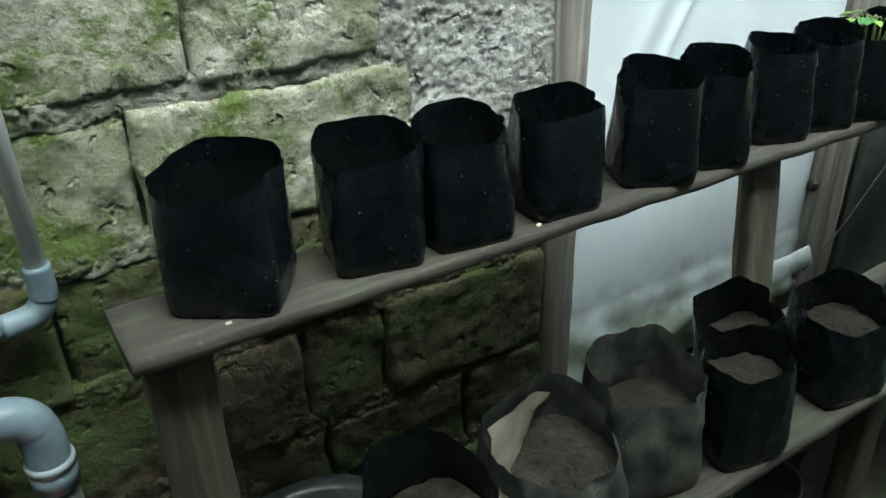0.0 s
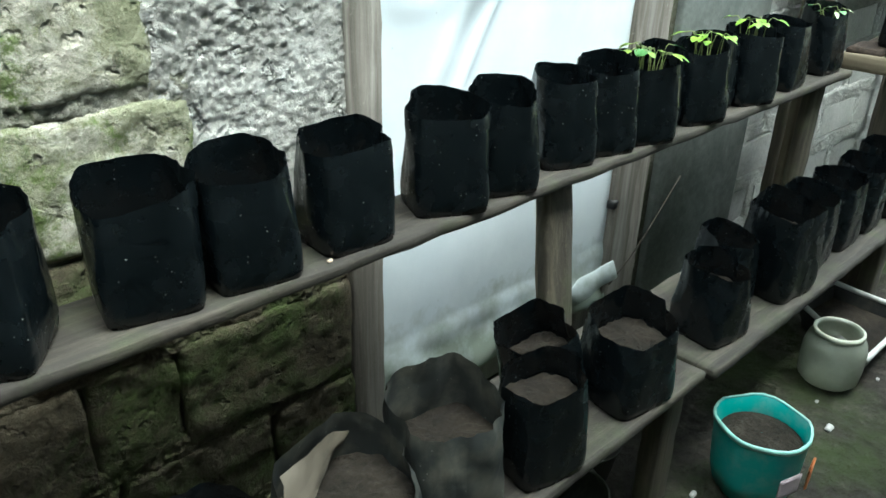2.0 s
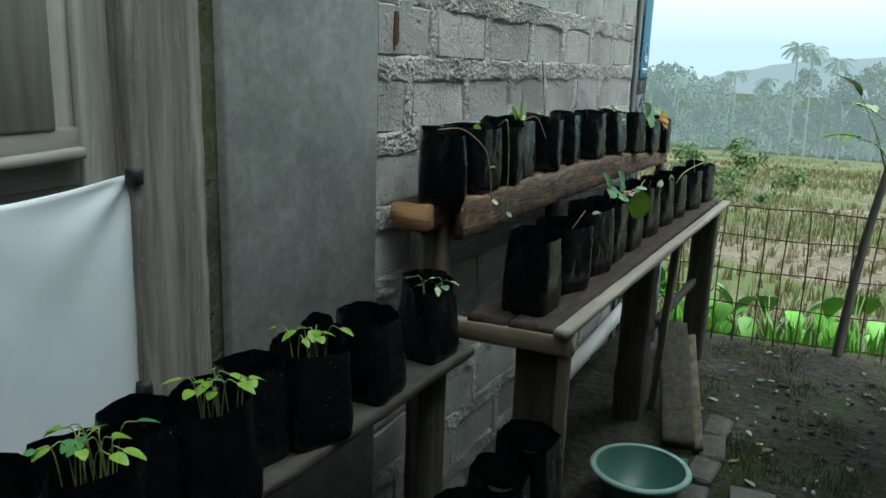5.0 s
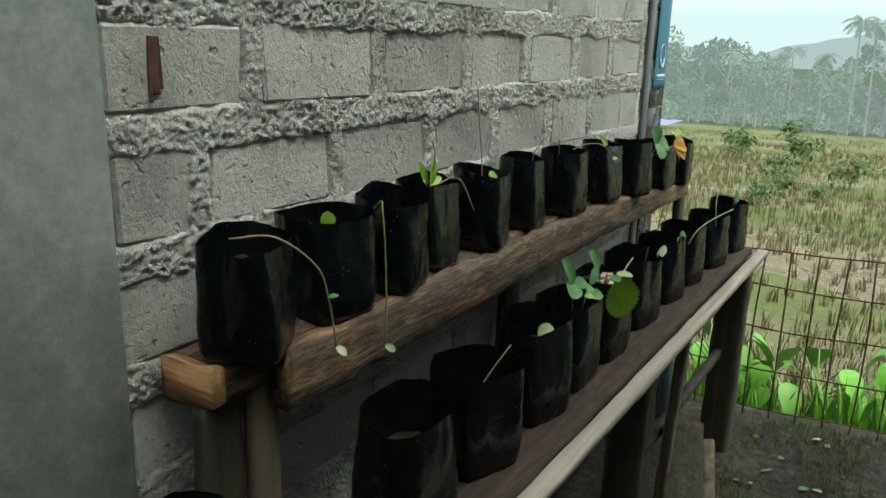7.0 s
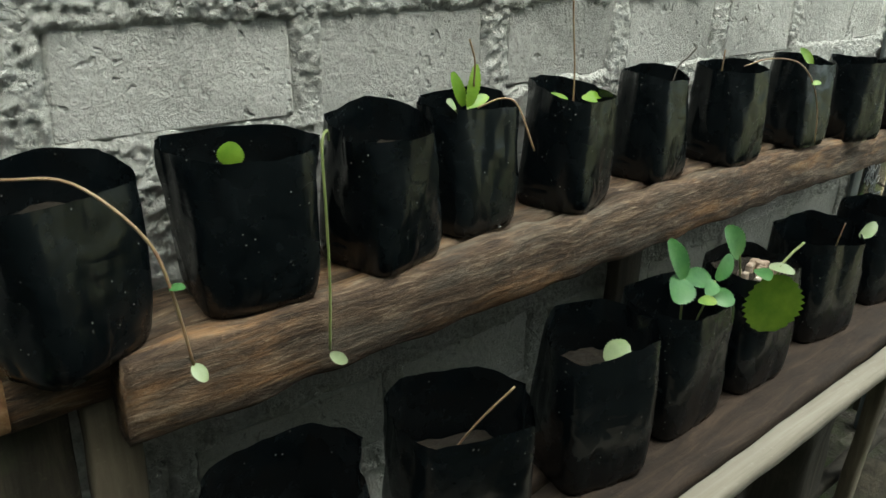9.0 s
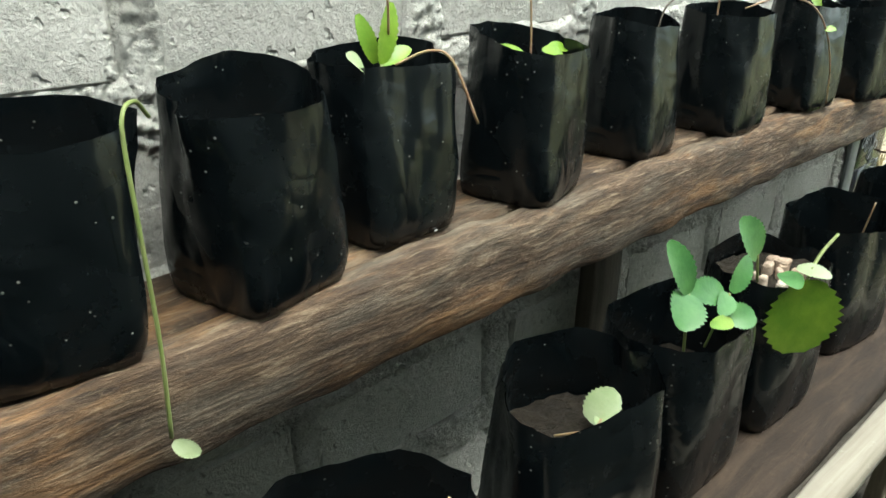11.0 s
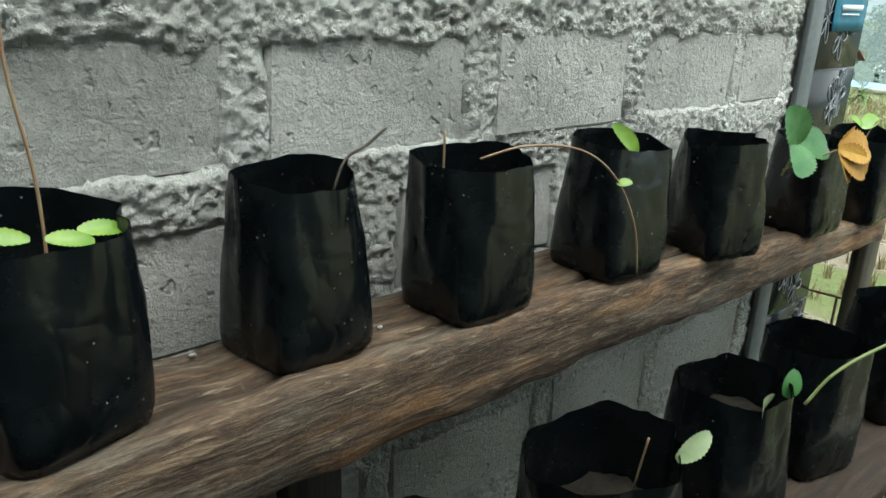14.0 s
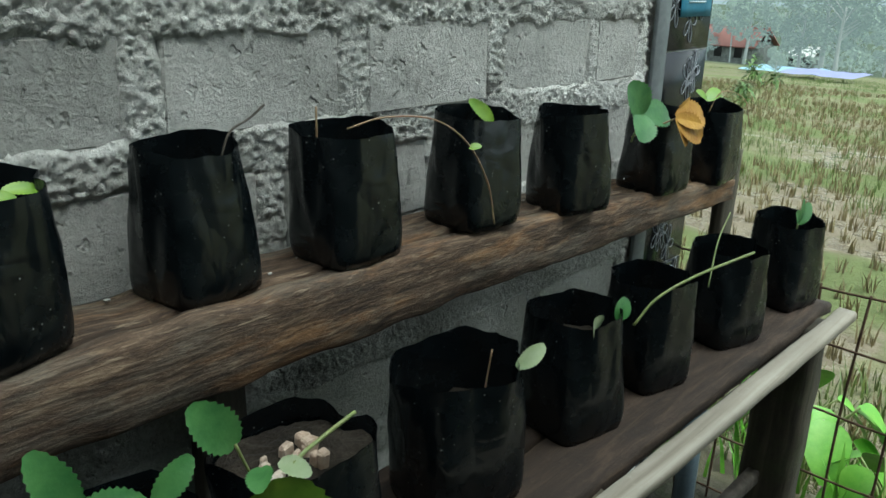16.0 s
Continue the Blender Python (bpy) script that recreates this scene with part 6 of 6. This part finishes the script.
far_house(84, 34.5, 7, 5, 2.2, (0.3, 0.13, 0.11), "red roofed low house across the valley")
far_house(78, 42.5, 5, 4, 2.0, (0.4, 0.4, 0.38), "pale roofed shed across the valley")
far_house(108, 35, 3, 3, 1.4, (0.6, 0.6, 0.58), "white roofed hut at the field edge")
for i, (x, y, w, col, label) in enumerate(((43.5, 14.3, 3.6, (0.25, 0.45, 0.62), "pale blue plastic sheet spread in the field"), (40.5, 11.4, 3.4, (0.24, 0.26, 0.5), "violet blue plastic sheet spread in the field"))):
    verts = [(x + a * 0.5, y + b * w / 8 - w / 2, terrain(x, y) + 0.2 + 0.12 * noise.noise(Vector((a, b * 0.6, i)))) for a in range(7) for b in range(9)]
    faces = [(a * 9 + b, a * 9 + 9 + b, a * 9 + 10 + b, a * 9 + b + 1) for a in range(6) for b in range(8)]
    tagged(raw("field_tarp", verts, faces, plastic("tarp_" + str(i), col, 0.4), smooth=True), label, "tarpaulin")


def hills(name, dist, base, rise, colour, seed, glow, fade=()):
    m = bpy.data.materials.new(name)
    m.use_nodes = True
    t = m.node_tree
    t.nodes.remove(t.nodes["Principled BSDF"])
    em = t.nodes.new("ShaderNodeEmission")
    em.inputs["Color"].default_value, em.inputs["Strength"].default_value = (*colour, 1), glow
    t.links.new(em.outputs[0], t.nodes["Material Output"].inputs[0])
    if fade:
        # haze and bright sky painted in: colour fades to white with height
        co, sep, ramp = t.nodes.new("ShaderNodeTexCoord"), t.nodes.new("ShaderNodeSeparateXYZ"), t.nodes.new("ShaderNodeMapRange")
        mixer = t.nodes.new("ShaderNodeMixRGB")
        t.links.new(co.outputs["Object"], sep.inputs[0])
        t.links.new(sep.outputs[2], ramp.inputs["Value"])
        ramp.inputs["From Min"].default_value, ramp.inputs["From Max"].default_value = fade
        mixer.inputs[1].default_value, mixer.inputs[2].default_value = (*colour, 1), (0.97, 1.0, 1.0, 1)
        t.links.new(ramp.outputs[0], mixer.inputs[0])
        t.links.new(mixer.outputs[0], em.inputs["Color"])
    verts, faces = [], []
    n = 160
    for k in range(n + 1):
        s = -1.2 + 2.9 * k / n
        top = rise(s) + dist * 0.012 * noise.noise(Vector((s * 7, seed, 0))) + dist * 0.004 * noise.noise(Vector((s * 30, seed, 1)))
        verts += [(dist, s * dist, -40), (dist + dist * 0.05, s * dist, base + top)]
    faces = [(2 * k, 2 * k + 2, 2 * k + 3, 2 * k + 1) for k in range(n)]
    tagged(raw(name, verts, faces, m), "hill backdrop across the valley with haze painted as glow", "hill", kind="structure")


# glowing backdrops; the far one rises high to stand in for bright sky
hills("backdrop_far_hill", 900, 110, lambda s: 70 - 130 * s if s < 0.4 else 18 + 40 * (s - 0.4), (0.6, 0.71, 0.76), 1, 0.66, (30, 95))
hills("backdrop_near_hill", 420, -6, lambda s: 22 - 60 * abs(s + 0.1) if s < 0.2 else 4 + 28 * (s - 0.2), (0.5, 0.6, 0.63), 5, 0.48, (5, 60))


block_courses()
